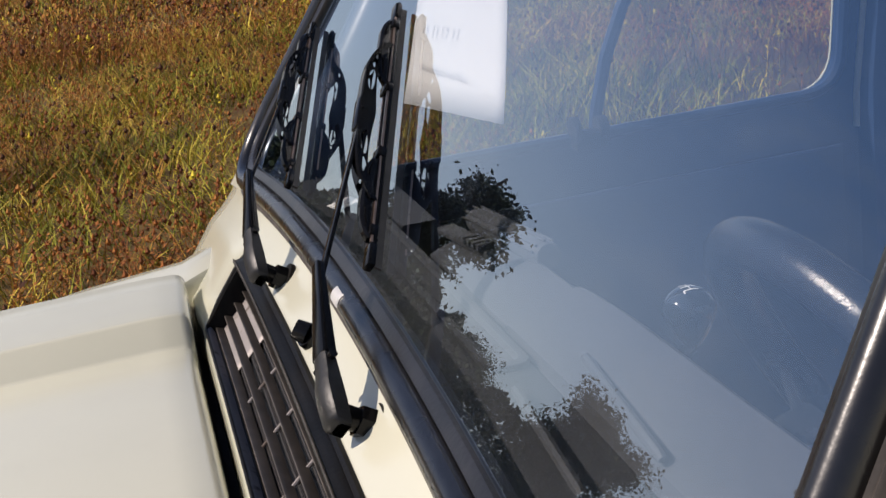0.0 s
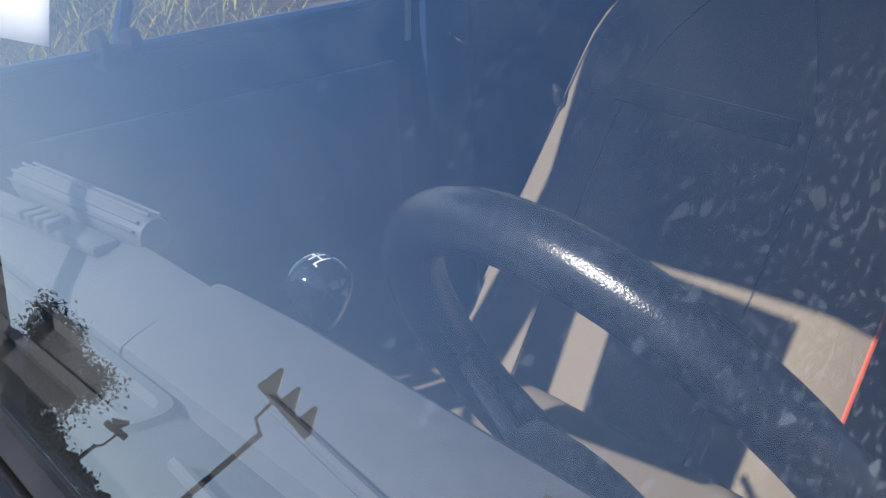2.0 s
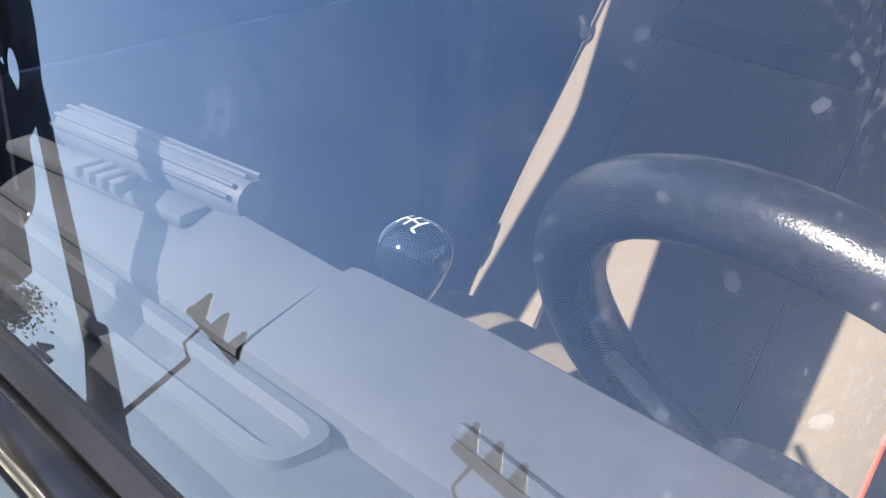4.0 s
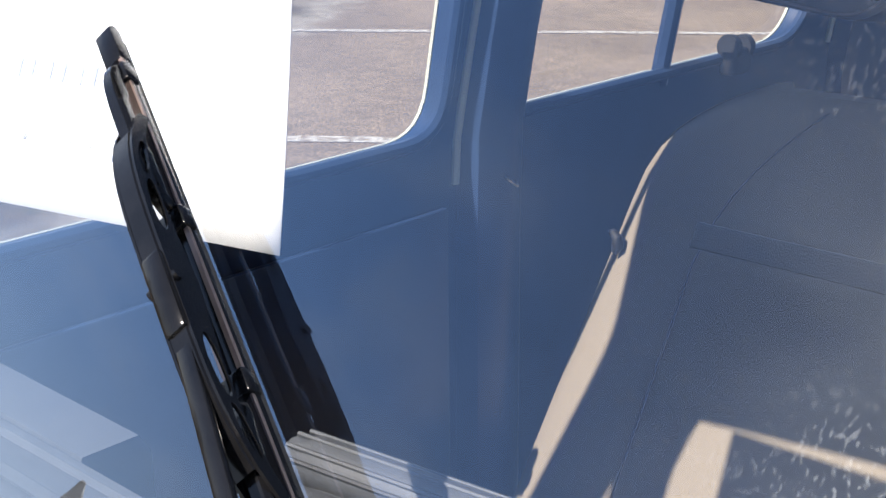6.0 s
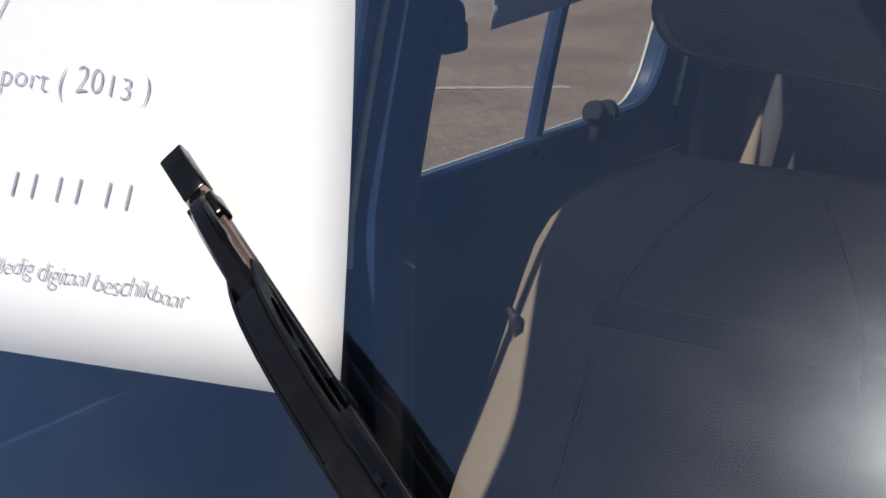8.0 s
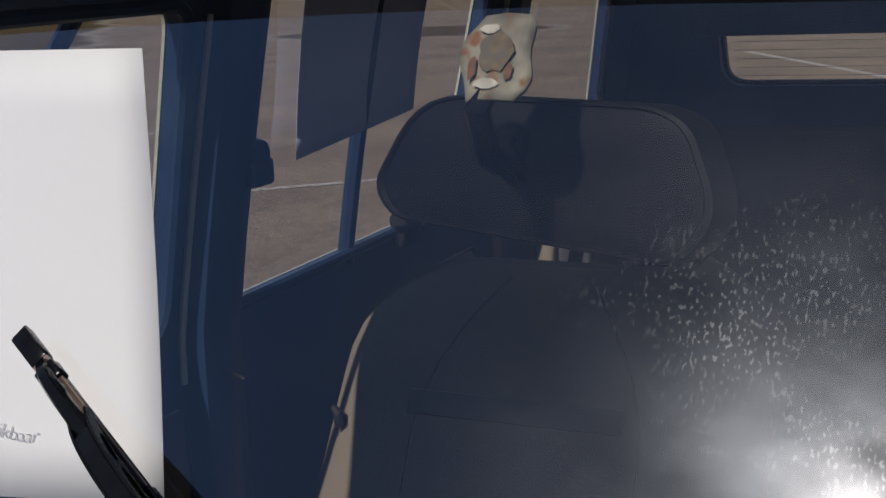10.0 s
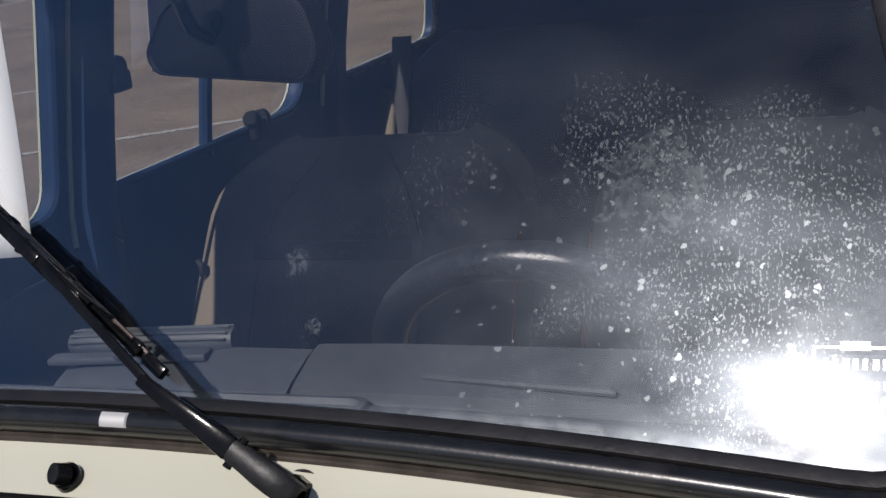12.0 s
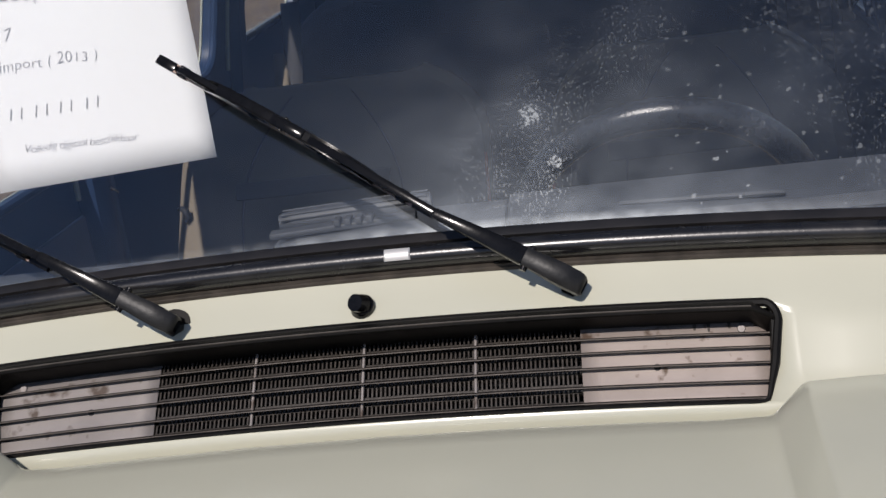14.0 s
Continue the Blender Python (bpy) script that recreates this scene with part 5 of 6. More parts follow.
build_visor(-0.50, -0.088, "dark blue padded sun visor folded up")
build_visor(0.103, 0.50, "dark blue padded sun visor folded up")


def build_mirror():
    g = group("rear_view_mirror", car, "black rear-view mirror glued to the windscreen")
    bm = bmesh.new()
    rows = []
    for i in range(9):
        v = 0.330 + 0.041 * i / 8
        half = 0.0165 * (1 - 0.35 * abs(2 * i / 8 - 1) ** 2.5)
        rows.append([on_screen(0.016 + half * (2 * j / 8 - 1) + 0.002 * math.sin(i), v, -0.0068 - 0.002 * abs(2 * j / 8 - 1)) for j in range(9)])
    ob = part("glue_pad", grid(rows), GLUE, g, "yellowed stained glue pad")
    mod = ob.modifiers.new("thickness", "SOLIDIFY")
    mod.thickness = 0.003
    # brown core and rust flecks of the old glue
    rnd = random.Random(9)
    for cx, cv, rx, rv, mat, label in ((0.0065, 0.338, 0.0085, 0.0100, GLUECORE, "brown core of the old glue"), (-0.0035, 0.330, 0.0022, 0.0060, RUST, "rust-coloured fleck"),
                                       (0.0135, 0.328, 0.0020, 0.0042, RUST, "rust-coloured fleck"), (0.002, 0.349, 0.0050, 0.0022, GLUEPALE, "pale rest of glue"), (0.0045, 0.3225, 0.0055, 0.0030, GLUEPALE, "pale rest of glue")):
        bm = bmesh.new()
        ring = [on_screen(cx + 0.010 + rx * rnd.uniform(0.75, 1.2) * math.cos(a), cv + 0.014 + rv * rnd.uniform(0.75, 1.2) * math.sin(a), -0.0060) for a in [2 * math.pi * k / 16 for k in range(16)]]
        bm.faces.new([bm.verts.new(q) for q in ring])
        part("glue_stain", bm, mat, g, label, smooth=False)
    top = on_screen(0.014, 0.345, -0.014)
    m = basis((-0.086, 0.302, 1.287), (0.114, 0.250, 1.279), up=(0, 0.10, 1))
    w, h = 0.203, 0.068
    ball = m @ Vector((0.093, -0.016, 0.010))
    bm = bmesh.new()
    a = on_screen(0.010, 0.327, -0.012)
    tube(bm, [top, a, a + Vector((0, 0.012, -0.022)), a + Vector((0.006, 0.028, -0.033)), a.lerp(ball, 0.75) + Vector((0, 0, -0.008)), ball], [0.006, 0.006, 0.0058, 0.0058, 0.006, 0.008], 10)
    part("stem", bm, WIPERBLACK, g)
    bm = bmesh.new()
    bmesh.ops.create_uvsphere(bm, u_segments=16, v_segments=10, radius=0.0105)
    bmesh.ops.transform(bm, matrix=Matrix.Translation(ball), verts=bm.verts)
    part("ball_joint", bm, WIPERBLACK, g)
    # housing: pointed towards its upper left, rounded, dished back with a raised border
    loop = rounded([(0.0, -0.020), (0.014, -0.036), (0.185, -0.038), (0.203, -0.012), (0.186, 0.026), (0.168, 0.033), (0.03, 0.030)], [0.02, 0.025, 0.022, 0.02, 0.02, 0.02, 0.03], 5)
    bm = bmesh.new()
    cx, cz = 0.10, -0.002
    rings = []
    for k, d in ((1.0, 0.0), (1.0, 0.016), (0.985, 0.0205), (0.955, 0.0215), (0.935, 0.0195), (0.90, 0.0205), (0.6, 0.0235), (0.25, 0.0245)):
        rings.append([bm.verts.new(m @ Vector((cx + (x - cx) * k, 0.008 - d, cz + (z - cz) * k))) for x, z in loop])
    for A, B in zip(rings, rings[1:]):
        for j in range(len(A)):
            bm.faces.new((A[j], A[(j + 1) % len(A)], B[(j + 1) % len(A)], B[j]))
    bm.faces.new(rings[-1])
    part("housing", bm, MIRRORBACK, g)
    bm = bmesh.new()
    bm.faces.new([bm.verts.new(m @ Vector((cx + (x - cx) * 0.97, 0.0078, cz + (z - cz) * 0.97))) for x, z in loop])
    part("mirror_glass", bm, MIRRORGLASS, g, smooth=False)


build_mirror()


def build_dash():
    g = group("dashboard", car, "grey grained plastic dashboard lit by the sun")
    # shelf under the glass, with a long defroster channel
    rows = []
    for i in range(41):
        x = -0.57 + 1.14 * i / 40
        c = 0.03 * x * x
        rows.append([(x, 0.012, 1.040 - c), (x, 0.030, 1.046 - c), (x, 0.043, 1.046 - c), (x, 0.048, 1.044 - c), (x, 0.088, 1.043 - c), (x, 0.094, 1.040 - c), (x, 0.10, 1.02 - c)])
    part("defroster_shelf", grid(rows), DASH, g)
    for x0, x1 in ((-0.42, 0.184),):
        bm = bmesh.new()
        loop = rounded([(x0, 0.062), (x1, 0.062), (x1, 0.091), (x0, 0.091)], 0.012)
        outer = [bm.verts.new((x, y, 1.0475 - 0.03 * x * x)) for x, y in loop]
        cx, cy = (x0 + x1) / 2, 0.0765
        inner = [bm.verts.new((cx + (x - cx) * 0.985, cy + (y - cy) * 0.62, 1.0485 - 0.03 * x * x)) for x, y in loop]
        deep = [bm.verts.new((cx + (x - cx) * 0.98, cy + (y - cy) * 0.45, 1.0445 - 0.03 * x * x)) for x, y in loop]
        base = [bm.verts.new((x, y, 1.040 - 0.03 * x * x)) for x, y in loop]
        for A, B in ((base, outer), (outer, inner), (inner, deep)):
            for j in range(len(A)):
                bm.faces.new((A[j], A[(j + 1) % len(A)], B[(j + 1) % len(A)], B[j]))
        bm.faces.new(deep)
        part("defroster_channel", bm, DASH, g)
    for x0, x1, y0, y1, z in ((0.214, 0.356, 0.1125, 0.098, 1.0545), (0.221, 0.358, 0.067, 0.056, 1.0475)):
        bm = bmesh.new()
        tube(bm, [(x0, y0, z - 0.001), (x0 + 0.003, y0, z), (x1 - 0.003, y1, z), (x1, y1, z - 0.001)], [0.002, 0.0032, 0.0032, 0.002], 8)
        part("raised_rib", bm, DASH, g)
    # passenger half: a low padded block with a grab ledge
    bm = bmesh.new()
    rows = []
    for i in range(13):
        x = -0.112 + (0.1135 + 0.112) * i / 12
        dip = 0.022 if i == 0 else (0.004 if i == 1 else 0.0)
        rows.append([(x, 0.093, 1.034 - dip), (x, 0.096, 1.045 - dip), (x, 0.103, 1.0485 - dip), (x, 0.134, 1.058 - dip), (x, 0.145, 1.0595 - dip), (x, 0.151, 1.054 - dip), (x, 0.155, 0.93)])
    part("passenger_pad", grid(rows), DASH, g)
    # ribbed bar along its rear edge
    bar_root = group("ribbed_bar", car, "grey ribbed bar on the dashboard")
    a, b = Vector((-0.100, 0.138, 1.061)), Vector((0.043, 0.152, 1.063))
    bm = bmesh.new()
    tube(bm, [a.lerp(b, i / 10) for i in range(11)], [0.008] + [0.0115] * 9 + [0.0095], 14)
    part("bar", bm, DASH, bar_root)
    for k, (dy, dz) in enumerate(((-0.0075, 0.0088), (-0.001, 0.0112), (0.0055, 0.0098), (-0.0108, 0.0045))):
        bm = bmesh.new()
        off = Vector((0, dy, dz))
        tube(bm, [a.lerp(b, 0.03) + off, a.lerp(b, 0.98) + off], 0.0011, 6)
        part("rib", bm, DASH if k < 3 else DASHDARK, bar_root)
    bm = bmesh.new()
    bar(bm, a + Vector((-0.004, -0.024, -0.004)), b + Vector((-0.012, -0.022, -0.004)), 0.016, 0.006, 0.002)
    part("ledge", bm, DASH, bar_root)
    for k in range(4):
        bm = bmesh.new()
        c = a.lerp(b, 0.42 + 0.07 * k) + Vector((0, -0.026, 0.001))
        box(bm, c.x - 0.003, c.x + 0.003, c.y - 0.007, c.y + 0.007, c.z - 0.003, c.z + 0.003, 0.001)
        part("clip_tooth", bm, DASH, bar_root)
    # driver's half: instrument hood with a rounded shoulder
    def hood_row(x, back, dz):
        return [(x, 0.093, 1.036 + dz), (x, 0.096, 1.047 + dz), (x, 0.103, 1.0505 + dz), (x, back - 0.020, 1.0615 + dz), (x, back - 0.009, 1.0630 + dz), (x, back - 0.002, 1.0575 + dz), (x, back, 1.045 + dz), (x, back + 0.002, 0.90)]

    rows = [hood_row(0.1150, 0.154, -0.012), hood_row(0.1155, 0.154, -0.004), hood_row(0.1175, 0.155, 0.0)]
    for i in range(25):
        x = 0.122 + (0.545 - 0.122) * i / 24
        rows.append(hood_row(x, 0.156 + 0.004 * min(1, (x - 0.122) / 0.06), 0.0005))
    part("instrument_hood", grid(rows), DASH, g)
    # lower dash face and shelf
    bm = bmesh.new()
    box(bm, -0.60, 0.60, 0.03, 0.10, 0.86, 1.035, 0.01)
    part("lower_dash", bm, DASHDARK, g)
    bm = bmesh.new()
    box(bm, -0.60, 0.60, 0.10, 0.30, 0.74, 0.765, 0.008)
    part("parcel_shelf", bm, DASHDARK, g)
    # small loudspeaker vent shelf at the passenger's end
    bm = bmesh.new()
    rows = []
    for i in range(9):
        x = -0.56 + (0.36) * i / 8
        rows.append([(x, 0.094, 1.030), (x, 0.098, 1.040), (x, 0.128, 1.040), (x, 0.134, 1.030), (x, 0.135, 0.95)])
    part("passenger_ledge", grid(rows), DASH, g)


build_dash()


def build_gear_knob():
    g = group("gear_lever", car, "dark glossy gear knob with white shift marks")
    bm = bmesh.new()
    c = Vector((-0.003, 0.274, 0.983))
    bmesh.ops.create_uvsphere(bm, u_segments=28, v_segments=18, radius=0.0215)
    for v in bm.verts:
        if v.co.z < 0:
            v.co.z *= 1.5
            k = 1 - 0.35 * min(1, -v.co.z / 0.032)
            v.co.x *= k
            v.co.y *= k
        else:
            v.co.z *= 0.9
    bmesh.ops.transform(bm, matrix=Matrix.Translation(c), verts=bm.verts)
    part("knob", bm, KNOB, g)
    bm = bmesh.new()
    tube(bm, [c + Vector((0, 0, -0.03)), c + Vector((0, -0.03, -0.055)), c + Vector((0, -0.16, -0.06))], 0.006, 8)
    part("lever", bm, WIPERBLACK, g)
    bm = bmesh.new()

    def stroke(p, q, w=0.0012):
        def lift(u, v):
            z = 0.0215 * 0.9 * math.sqrt(max(0, 1 - (u * u + v * v) / 0.0215 ** 2))
            return c + Vector((u, v, z + 0.0002))
        d = (Vector(q) - Vector(p)).normalized()
        s = Vector((-d.y, d.x)) * w / 2
        for i in range(3):
            a, b = Vector(p).lerp(Vector(q), i / 3), Vector(p).lerp(Vector(q), (i + 1) / 3)
            bm.faces.new([bm.verts.new(lift(*t)) for t in (a - s, b - s, b + s, a + s)])

    for x in (-0.006, 0.0, 0.006):
        stroke((x, -0.006), (x, 0.006))
    stroke((-0.006, 0.0), (0.006, 0.0))
    stroke((0.006, -0.006), (0.009, -0.006))
    part("shift_marks", bm, WHITEMARK, g, smooth=False)


build_gear_knob()


def build_steering_wheel():
    g = group("steering_wheel", car, "worn dark steering wheel with a shiny rim")
    up = Vector((0, -0.50, 0.866)).normalized()
    side = Vector((1, 0, 0))
    nrm = side.cross(up)
    c = Vector((0.256, 0.284, 0.985))
    R = 0.142
    bm = bmesh.new()
    tube(bm, [c + side * R * math.cos(a) + up * R * math.sin(a) for a in [2 * math.pi * i / 64 for i in range(64)]], 0.0155, 16, closed=True)
    part("rim", bm, WHEELRIM, g, "worn padded rim")
    if nrm.y < 0:
        nrm = -nrm
    hub = c - nrm * 0.05
    bm = bmesh.new()
    disc(bm, hub - nrm * 0.03, nrm, 0.055, 0.045, 0.05, 24)
    part("hub", bm, WHEELRIM, g)
    for a in (radians(190), radians(-10), radians(-90)):
        bm = bmesh.new()
        e = c + side * R * math.cos(a) + up * R * math.sin(a)
        bar(bm, hub, e, 0.034, 0.009, 0.003, up=nrm)
        part("spoke", bm, WHEELRIM, g)
    bm = bmesh.new()
    tube(bm, [hub, hub - nrm * 0.22], 0.022, 12)
    part("column", bm, DASHDARK, g)


build_steering_wheel()


def seat_y(z):
    return 0.957 + 0.60 * (z - 0.88)


def build_seat(x0, x1, label, outer_side):
    g = group("front_seat", car, label)
    cx, hw = (x0 + x1) / 2, (x1 - x0) / 2
    # backrest: rounded panel leaning back
    rows = []
    zs = [0.50, 0.56, 0.62, 0.68, 0.74, 0.80, 0.86, 0.90, 0.93, 0.955, 0.975, 0.99, 1.004, 1.015, 1.023, 1.028]
    for z in zs:
        t = max(0.0, (z - 0.90) / 0.13)
        w = hw * (1 - 0.40 * t ** 3)
        slim = 0.058 * max(0.0, z - 0.57)
        ys = seat_y(z)
        row = []
        for j in range(17):
            u = 2 * j / 16 - 1
            edge = max(0.0, abs(u) - 0.86) / 0.14
            row.append((cx + u * w - u * slim * (1 if u * outer_side > 0 else 0.3), ys + 0.030 * edge ** 2 - 0.008 * math.cos(u * math.pi / 2) * 0 + 0.03 * t ** 3, z))
        rows.append(row)
    top = rows[-1]
    rows.append([(cx + (x - cx) * 0.97, y + 0.03, z - 0.001) for x, y, z in top])
    rows.append([(cx + (x - cx) * 0.98, y + 0.06, z - 0.03) for x, y, z in top])
    rows.append([(cx + (2 * j / 16 - 1) * hw, seat_y(0.5) + 0.10, 0.50) for j in range(17)])
    bm = grid(rows)
    part("backrest", bm, FABRIC, g, "beige cloth backrest")
    for sgn in (-1, 1):
        lean = 1 if sgn == outer_side else 0.3
        bm = grid([[(cx - sgn * lean * 0.058 * max(0.0, z - 0.57) + sgn * hw * (1 - 0.40 * max(0.0, (z - 0.90) / 0.13) ** 3), seat_y(z) + 0.030 + d, z) for d in (0.0, 0.05, 0.09)] for z in zs])
        part("backrest_side", bm, FABRIC, g)
        if sgn != outer_side:
            bm = bmesh.new()
            tube(bm, [(cx + sgn * (hw + 0.001 - 0.0174 * max(0.0, z - 0.57)), seat_y(z) + 0.029, z) for z in zs[:8]], 0.0026, 6)
            part("piping", bm, PIPING, g, "red piping")
        bm = bmesh.new()
        x = cx + sgn * hw * 0.50
        tube(bm, [(x - sgn * 0.02 * max(0, (z - 0.85) / 0.14) ** 2 * 3, seat_y(z) - 0.0005 + 0.03 * max(0.0, (z - 0.90) / 0.13) ** 3, z) for z in zs[:14]], 0.0014, 5)
        part("stitched_seam", bm, BANDCLOTH, g)
    bm = bmesh.new()
    box(bm, cx - 0.144, cx + 0.112, -0.002, 0.002, -0.0145, 0.0145, 0.0015, m=Matrix.Translation((0, seat_y(0.888) - 0.001, 0.888)) @ pose(0, 0, 0, -31, 0, 0))
    part("cloth_band", bm, BANDCLOTH, g, "darker sewn-on band")
    if outer_side < 0:
        # bent black piece that makes the dark notch at the backrest's side
        bm = bmesh.new()
        h = Vector((-0.506, seat_y(0.868) - 0.004, 0.868))
        tube(bm, [h + Vector(d) for d in ((-0.012, 0.0, 0.006), (-0.004, -0.006, 0.009), (0.003, -0.008, 0.004), (0.004, -0.008, -0.006), (0.000, -0.007, -0.013))], [0.003, 0.0045, 0.006, 0.007, 0.004], 10)
        part("side_notch", bm, BLACK, g, "small black bent piece on the backrest")
    # cushion
    bm = bmesh.new()
    box(bm, x0, x1, 0.36, 0.78, 0.47, 0.60, 0.045, 4)
    part("cushion", bm, FABRIC, g, "beige cloth seat cushion")
    bm = bmesh.new()
    for x in (x0 + 0.06, x1 - 0.06):
        box(bm, x - 0.012, x + 0.012, 0.40, 0.85, 0.40, 0.48, 0.004)
    part("seat_runner", bm, BLACK, g)


build_seat(-0.545, -0.010, "beige cloth front seat with red piping", -1)
build_seat(0.085, 0.560, "beige cloth front seat with red piping", 1)


def build_rear_seat():
    g = group("rear_seat", car, "dark cloth rear bench with a belt over its edge")
    rows = []
    for z, w, dy in ((0.5, 0.50, -0.20), (0.7, 0.52, -0.12), (0.9, 0.53, -0.04), (1.0, 0.53, 0.0), (1.05, 0.52, 0.015), (1.078, 0.49, 0.035), (1.083, 0.48, 0.06), (1.05, 0.5, 0.085), (0.5, 0.5, 0.1)):
        rows.append([(w * (2 * j / 20 - 1), 1.83 + dy + 0.03 * max(0, abs(2 * j / 20 - 1) - 0.8) / 0.2, z - 0.03 * max(0, (abs(2 * j / 20 - 1) - 0.88) / 0.12) ** 2) for j in range(21)])
    part("bench_back", grid(rows), REARCLOTH, g)
    bm = bmesh.new()
    box(bm, -0.52, 0.52, 1.22, 1.70, 0.45, 0.62, 0.05, 4)
    part("bench_cushion", bm, REARCLOTH, g)
    bm = bmesh.new()
    rows = []
    for x, y, z in ((-0.505, 1.80, 1.090), (-0.505, 1.78, 1.04), (-0.515, 1.77, 0.95), (-0.53, 1.76, 0.86), (-0.54, 1.74, 0.75)):
        rows.append([(x - 0.022, y, z), (x + 0.022, y - 0.004, z)])
    ob = part("belt_strap", grid(rows), BELT, g, "grey belt webbing")
    mod = ob.modifiers.new("thickness", "SOLIDIFY")
    mod.thickness = 0.002
    bm = bmesh.new()
    rows = []
    for z in (0.70, 0.80, 0.90, 0.98):
        rows.append([(-0.552, 1.70 + (z - 0.7) * 0.35, z), (-0.525, 1.69 + (z - 0.7) * 0.35, z)])
    ob = part("seat_edge", grid(rows), FABRIC, g)
    mod = ob.modifiers.new("thickness", "SOLIDIFY")
    mod.thickness = 0.02
    bm = bmesh.new()
    tube(bm, [(-0.553, 1.698 + (z - 0.7) * 0.35, z) for z in (0.70, 0.80, 0.90, 0.98)], 0.003, 6)
    part("piping", bm, PIPING, g, "red piping")


build_rear_seat()


# ---- papers and stickers ----
def paper(name, corners, mat, bend, label, thick=0.0004):
    """A sheet hung by its upper edge; bend bows it outwards."""
    tl, tr, br, bl = (Vector(c) for c in corners)
    n = (tr - tl).cross(bl - tl).normalized()
    rows = []
    for i in range(9):
        v = i / 8
        rows.append([tl.lerp(tr, u).lerp(bl.lerp(br, u), v) + n * bend * (math.sin(v * math.pi * 0.9) * 0.7 + 0.3 * u * u * v) for u in [j / 10 for j in range(11)]])
    bm = grid(rows)
    ob = part(name, bm, mat, None)
    mod = ob.modifiers.new("thickness", "SOLIDIFY")
    mod.thickness = thick
    return tagged(ob, label, "paper")


SHEET = ((-0.405, 0.218, 1.347), (-0.178, 0.223, 1.346), (-0.167, 0.188, 1.120), (-0.378, 0.150, 1.1165))
sign = paper("paper_sign", SHEET, PAPER, 0.005,
             "white sheet of paper with pencil writing, hung inside the windscreen")


def build_writing():
    tl, tr, br, bl = (Vector(c) for c in SHEET)
    n = (tr - tl).cross(bl - tl).normalized()

    def at(x, z, lift=0.0009):
        """A place on the sheet by its x and its height."""
        v = (tl.z - z) / (tl.z - bl.z)
        left, right = tl.x + (bl.x - tl.x) * v, tr.x + (br.x - tr.x) * v
        u = (x - left) / (right - left)
        p = tl.lerp(tr, u).lerp(bl.lerp(br, u), v) + n * 0.005 * (math.sin(v * math.pi * 0.9) * 0.7 + 0.3 * u * u * v)
        return p + (n if n.y < 0 else -n) * lift

    def write(text, x1, z, size, slant, wide, fall=0.0):
        """A line of writing that ends at x1, its letters standing a little unevenly."""
        cu = bpy.data.curves.new("line_of_writing", "FONT")
        cu.body, cu.size, cu.shear, cu.space_character, cu.offset = text, size, slant, wide, -size * 0.018
        tmp = bpy.data.objects.new("tmp", cu)
        scene.collection.objects.link(tmp)
        me = bpy.data.meshes.new_from_object(tmp.evaluated_get(bpy.context.evaluated_depsgraph_get()))
        bpy.data.objects.remove(tmp)
        bm = bmesh.new()
        bm.from_mesh(me)
        bpy.data.meshes.remove(me)
        end = max(w.co.x for w in bm.verts)
        for w in bm.verts:
            x = w.co.x - end
            rise = 0.06 * size * math.sin(x / size * 2.3) + fall * x
            w.co = at(x1 + x, z + w.co.y * (1 + 0.12 * math.sin(x / size * 1.7)) + rise)
        return part("line_of_writing", bm, INK, sign, smooth=False)

    write("Te Koop", -0.314, 1.2915, 0.0215, 0.05, 1.0)
    write("7", -0.349, 1.2560, 0.0180, 0.1, 1.0)
    write("import ( 2013 )", -0.268, 1.2275, 0.0150, 0.10, 1.05)
    write("Volledig digitaal beschikbaar", -0.238, 1.1455, 0.0112, 0.22, 0.90, -0.04)
    # a number line, as plain bars
    for k in range(8):
        bm = bmesh.new()
        x = -0.360 + k * 0.0105 + 0.004 * (k > 1) + 0.003 * (k > 3) + 0.005 * (k > 5)
        bm.faces.new([bm.verts.new(at(a, b)) for a, b in ((x, 1.182), (x + 0.0011, 1.182), (x + 0.0026, 1.1925), (x + 0.0015, 1.1925))])
        part("bar_of_writing", bm, INK, sign, smooth=False)


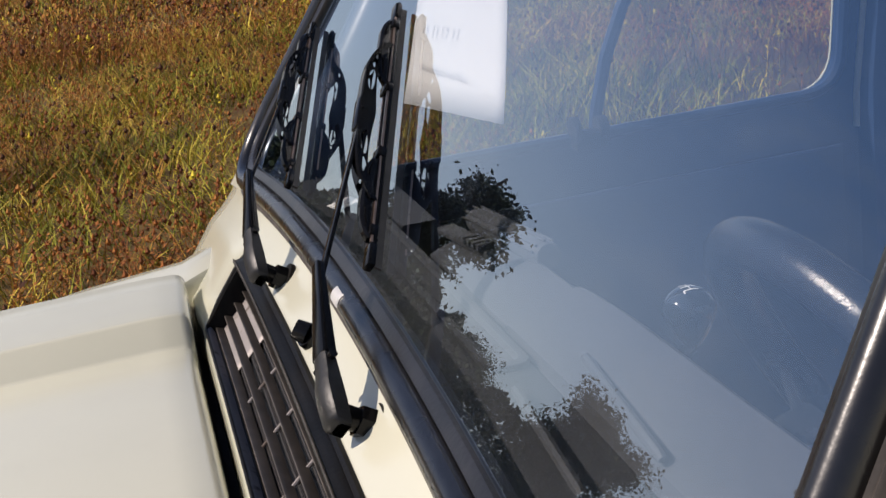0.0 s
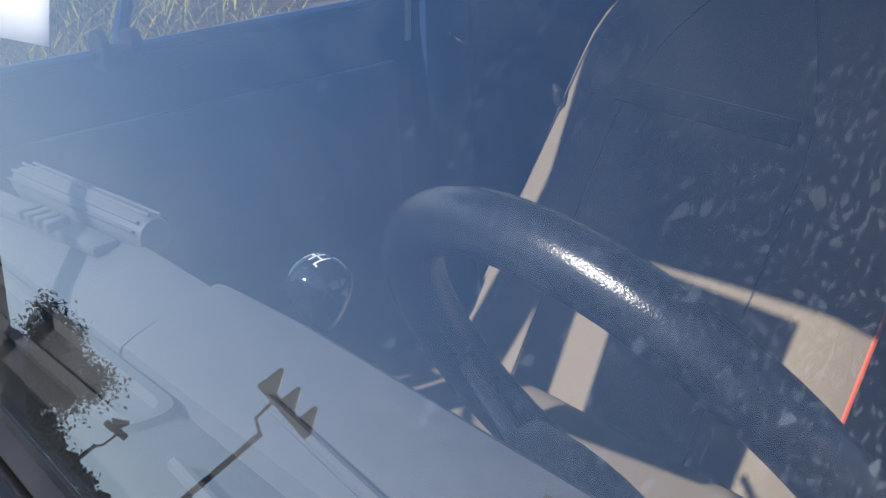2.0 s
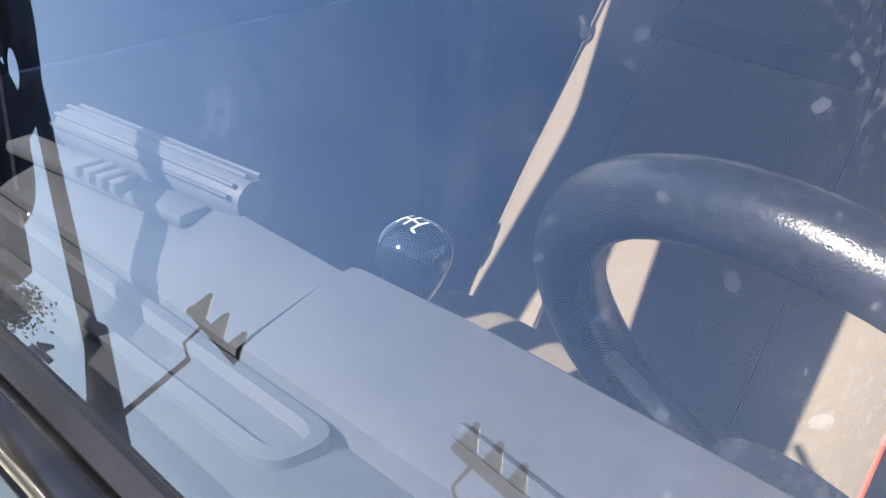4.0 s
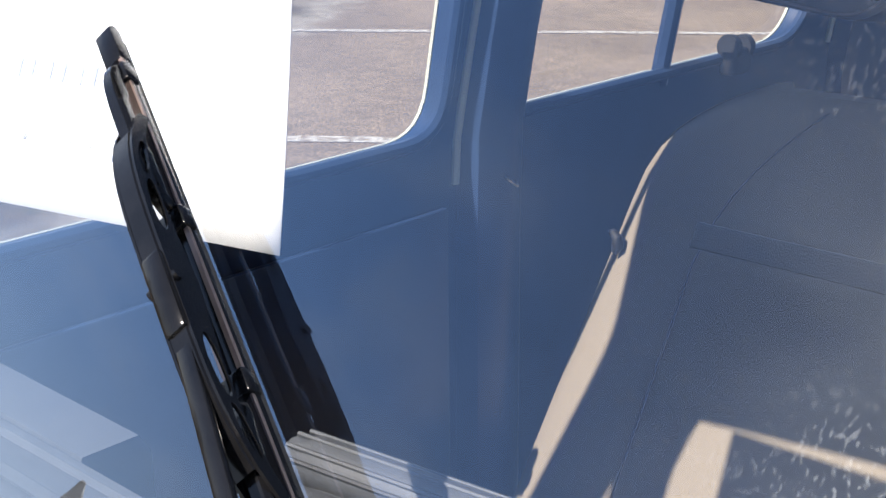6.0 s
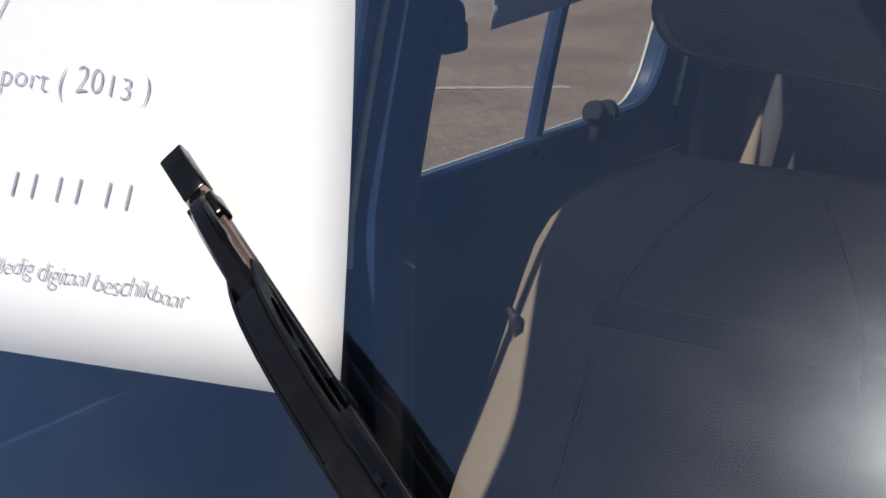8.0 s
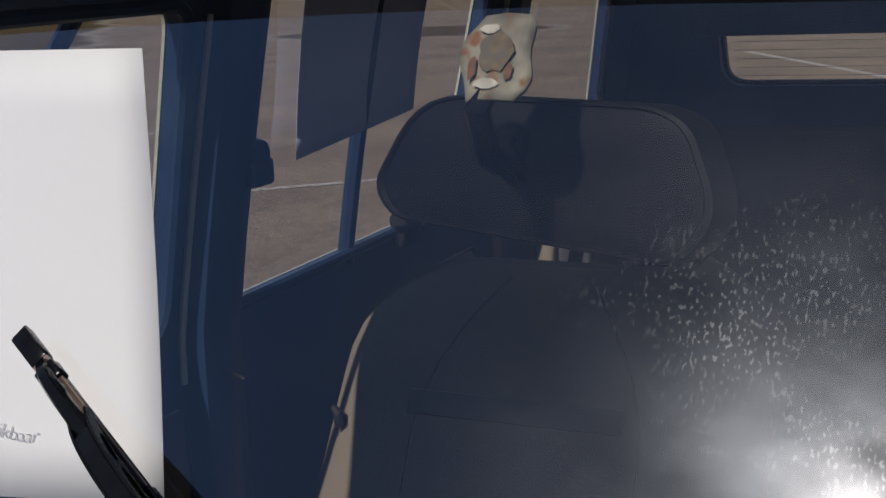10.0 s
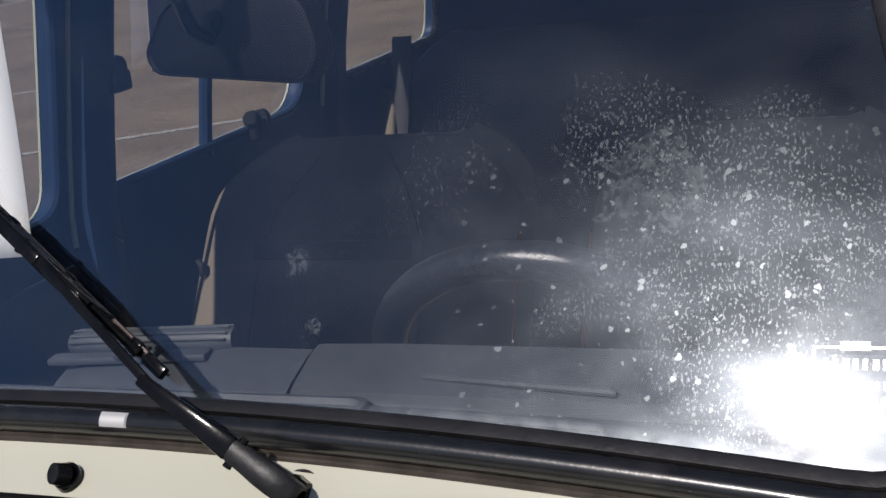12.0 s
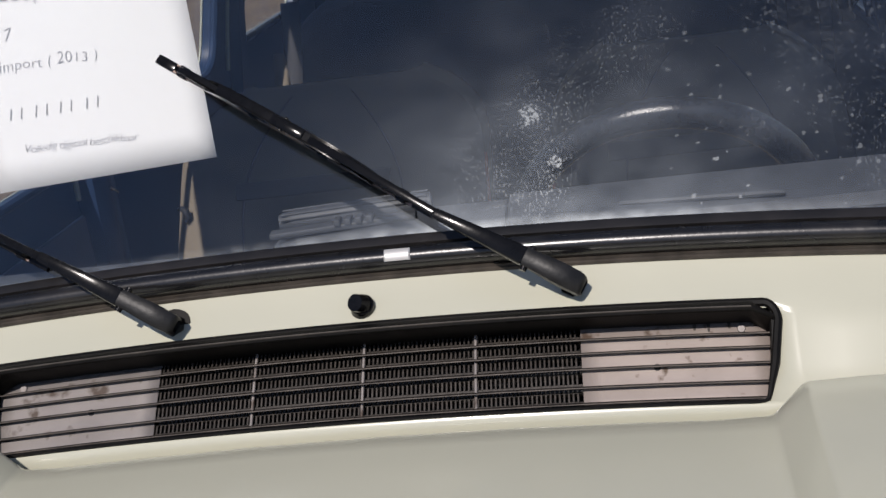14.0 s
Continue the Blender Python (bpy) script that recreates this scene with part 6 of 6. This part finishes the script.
build_writing()
paper("paper_notice", ((-0.532, 0.985, 1.365), (-0.532, 1.315, 1.365), (-0.570, 1.319, 1.180), (-0.575, 1.005, 1.158)), BACKPAPER, 0.006,
      "notice hung inside the rear door window, seen from behind, tinted with sky blue")
paper("paper_notice", ((0.143, 2.335, 1.34), (0.40, 2.335, 1.34), (0.40, 2.415, 1.060), (0.143, 2.415, 1.060)), BACKPAPER, 0.004,
      "notice hung inside the tailgate window, seen from behind, tinted with sky blue")


def build_sticker():
    def at(x, v):
        return on_screen(x, v, -0.0062)

    bm = bmesh.new()
    bm.faces.new([bm.verts.new(at(x, v)) for x, v in ((-0.548, 0.065), (-0.520, 0.058), (-0.515, 0.140), (-0.545, 0.140))])
    st = part("inspection_sticker", bm, WHITEMARK, None, smooth=False)
    tagged(st, "white and blue sticker inside the windscreen corner", "sticker")
    bm = bmesh.new()
    bm.faces.new([bm.verts.new(on_screen(x, v, -0.0058)) for x, v in ((-0.545, 0.105), (-0.518, 0.102), (-0.516, 0.128), (-0.543, 0.128))])
    part("blue_field", bm, BLUEMARK, st, smooth=False)
    for k in range(4):
        bm = bmesh.new()
        x = -0.543 + 0.006 * k
        bm.faces.new([bm.verts.new(on_screen(a, b, -0.0058)) for a, b in ((x, 0.072), (x + 0.0035, 0.071), (x + 0.0035, 0.086), (x, 0.087))])
        part("printed_bar", bm, BLACK, st, smooth=False)


build_sticker()


def build_label():
    """A small loose label that lies on the shelf under the windscreen."""
    ob = paper("loose_label", ((-0.300, 0.048, 1.0462), (-0.272, 0.054, 1.0465), (-0.281, 0.078, 1.0495), (-0.309, 0.072, 1.0490)), PAPER, 0.0008,
               "small white label with dark printing lying on the dashboard shelf")
    for k in range(5):
        bm = bmesh.new()
        a = Vector((-0.297 + 0.0052 * k, 0.0535 + 0.0011 * k, 1.0502))
        bm.faces.new([bm.verts.new(a + Vector(d)) for d in ((0, 0, 0), (0.0034, 0.0007, 0), (0.0005, 0.0085, 0.001), (-0.0029, 0.0078, 0.001))])
        part("printed_bar", bm, INK, ob, smooth=False)


build_label()
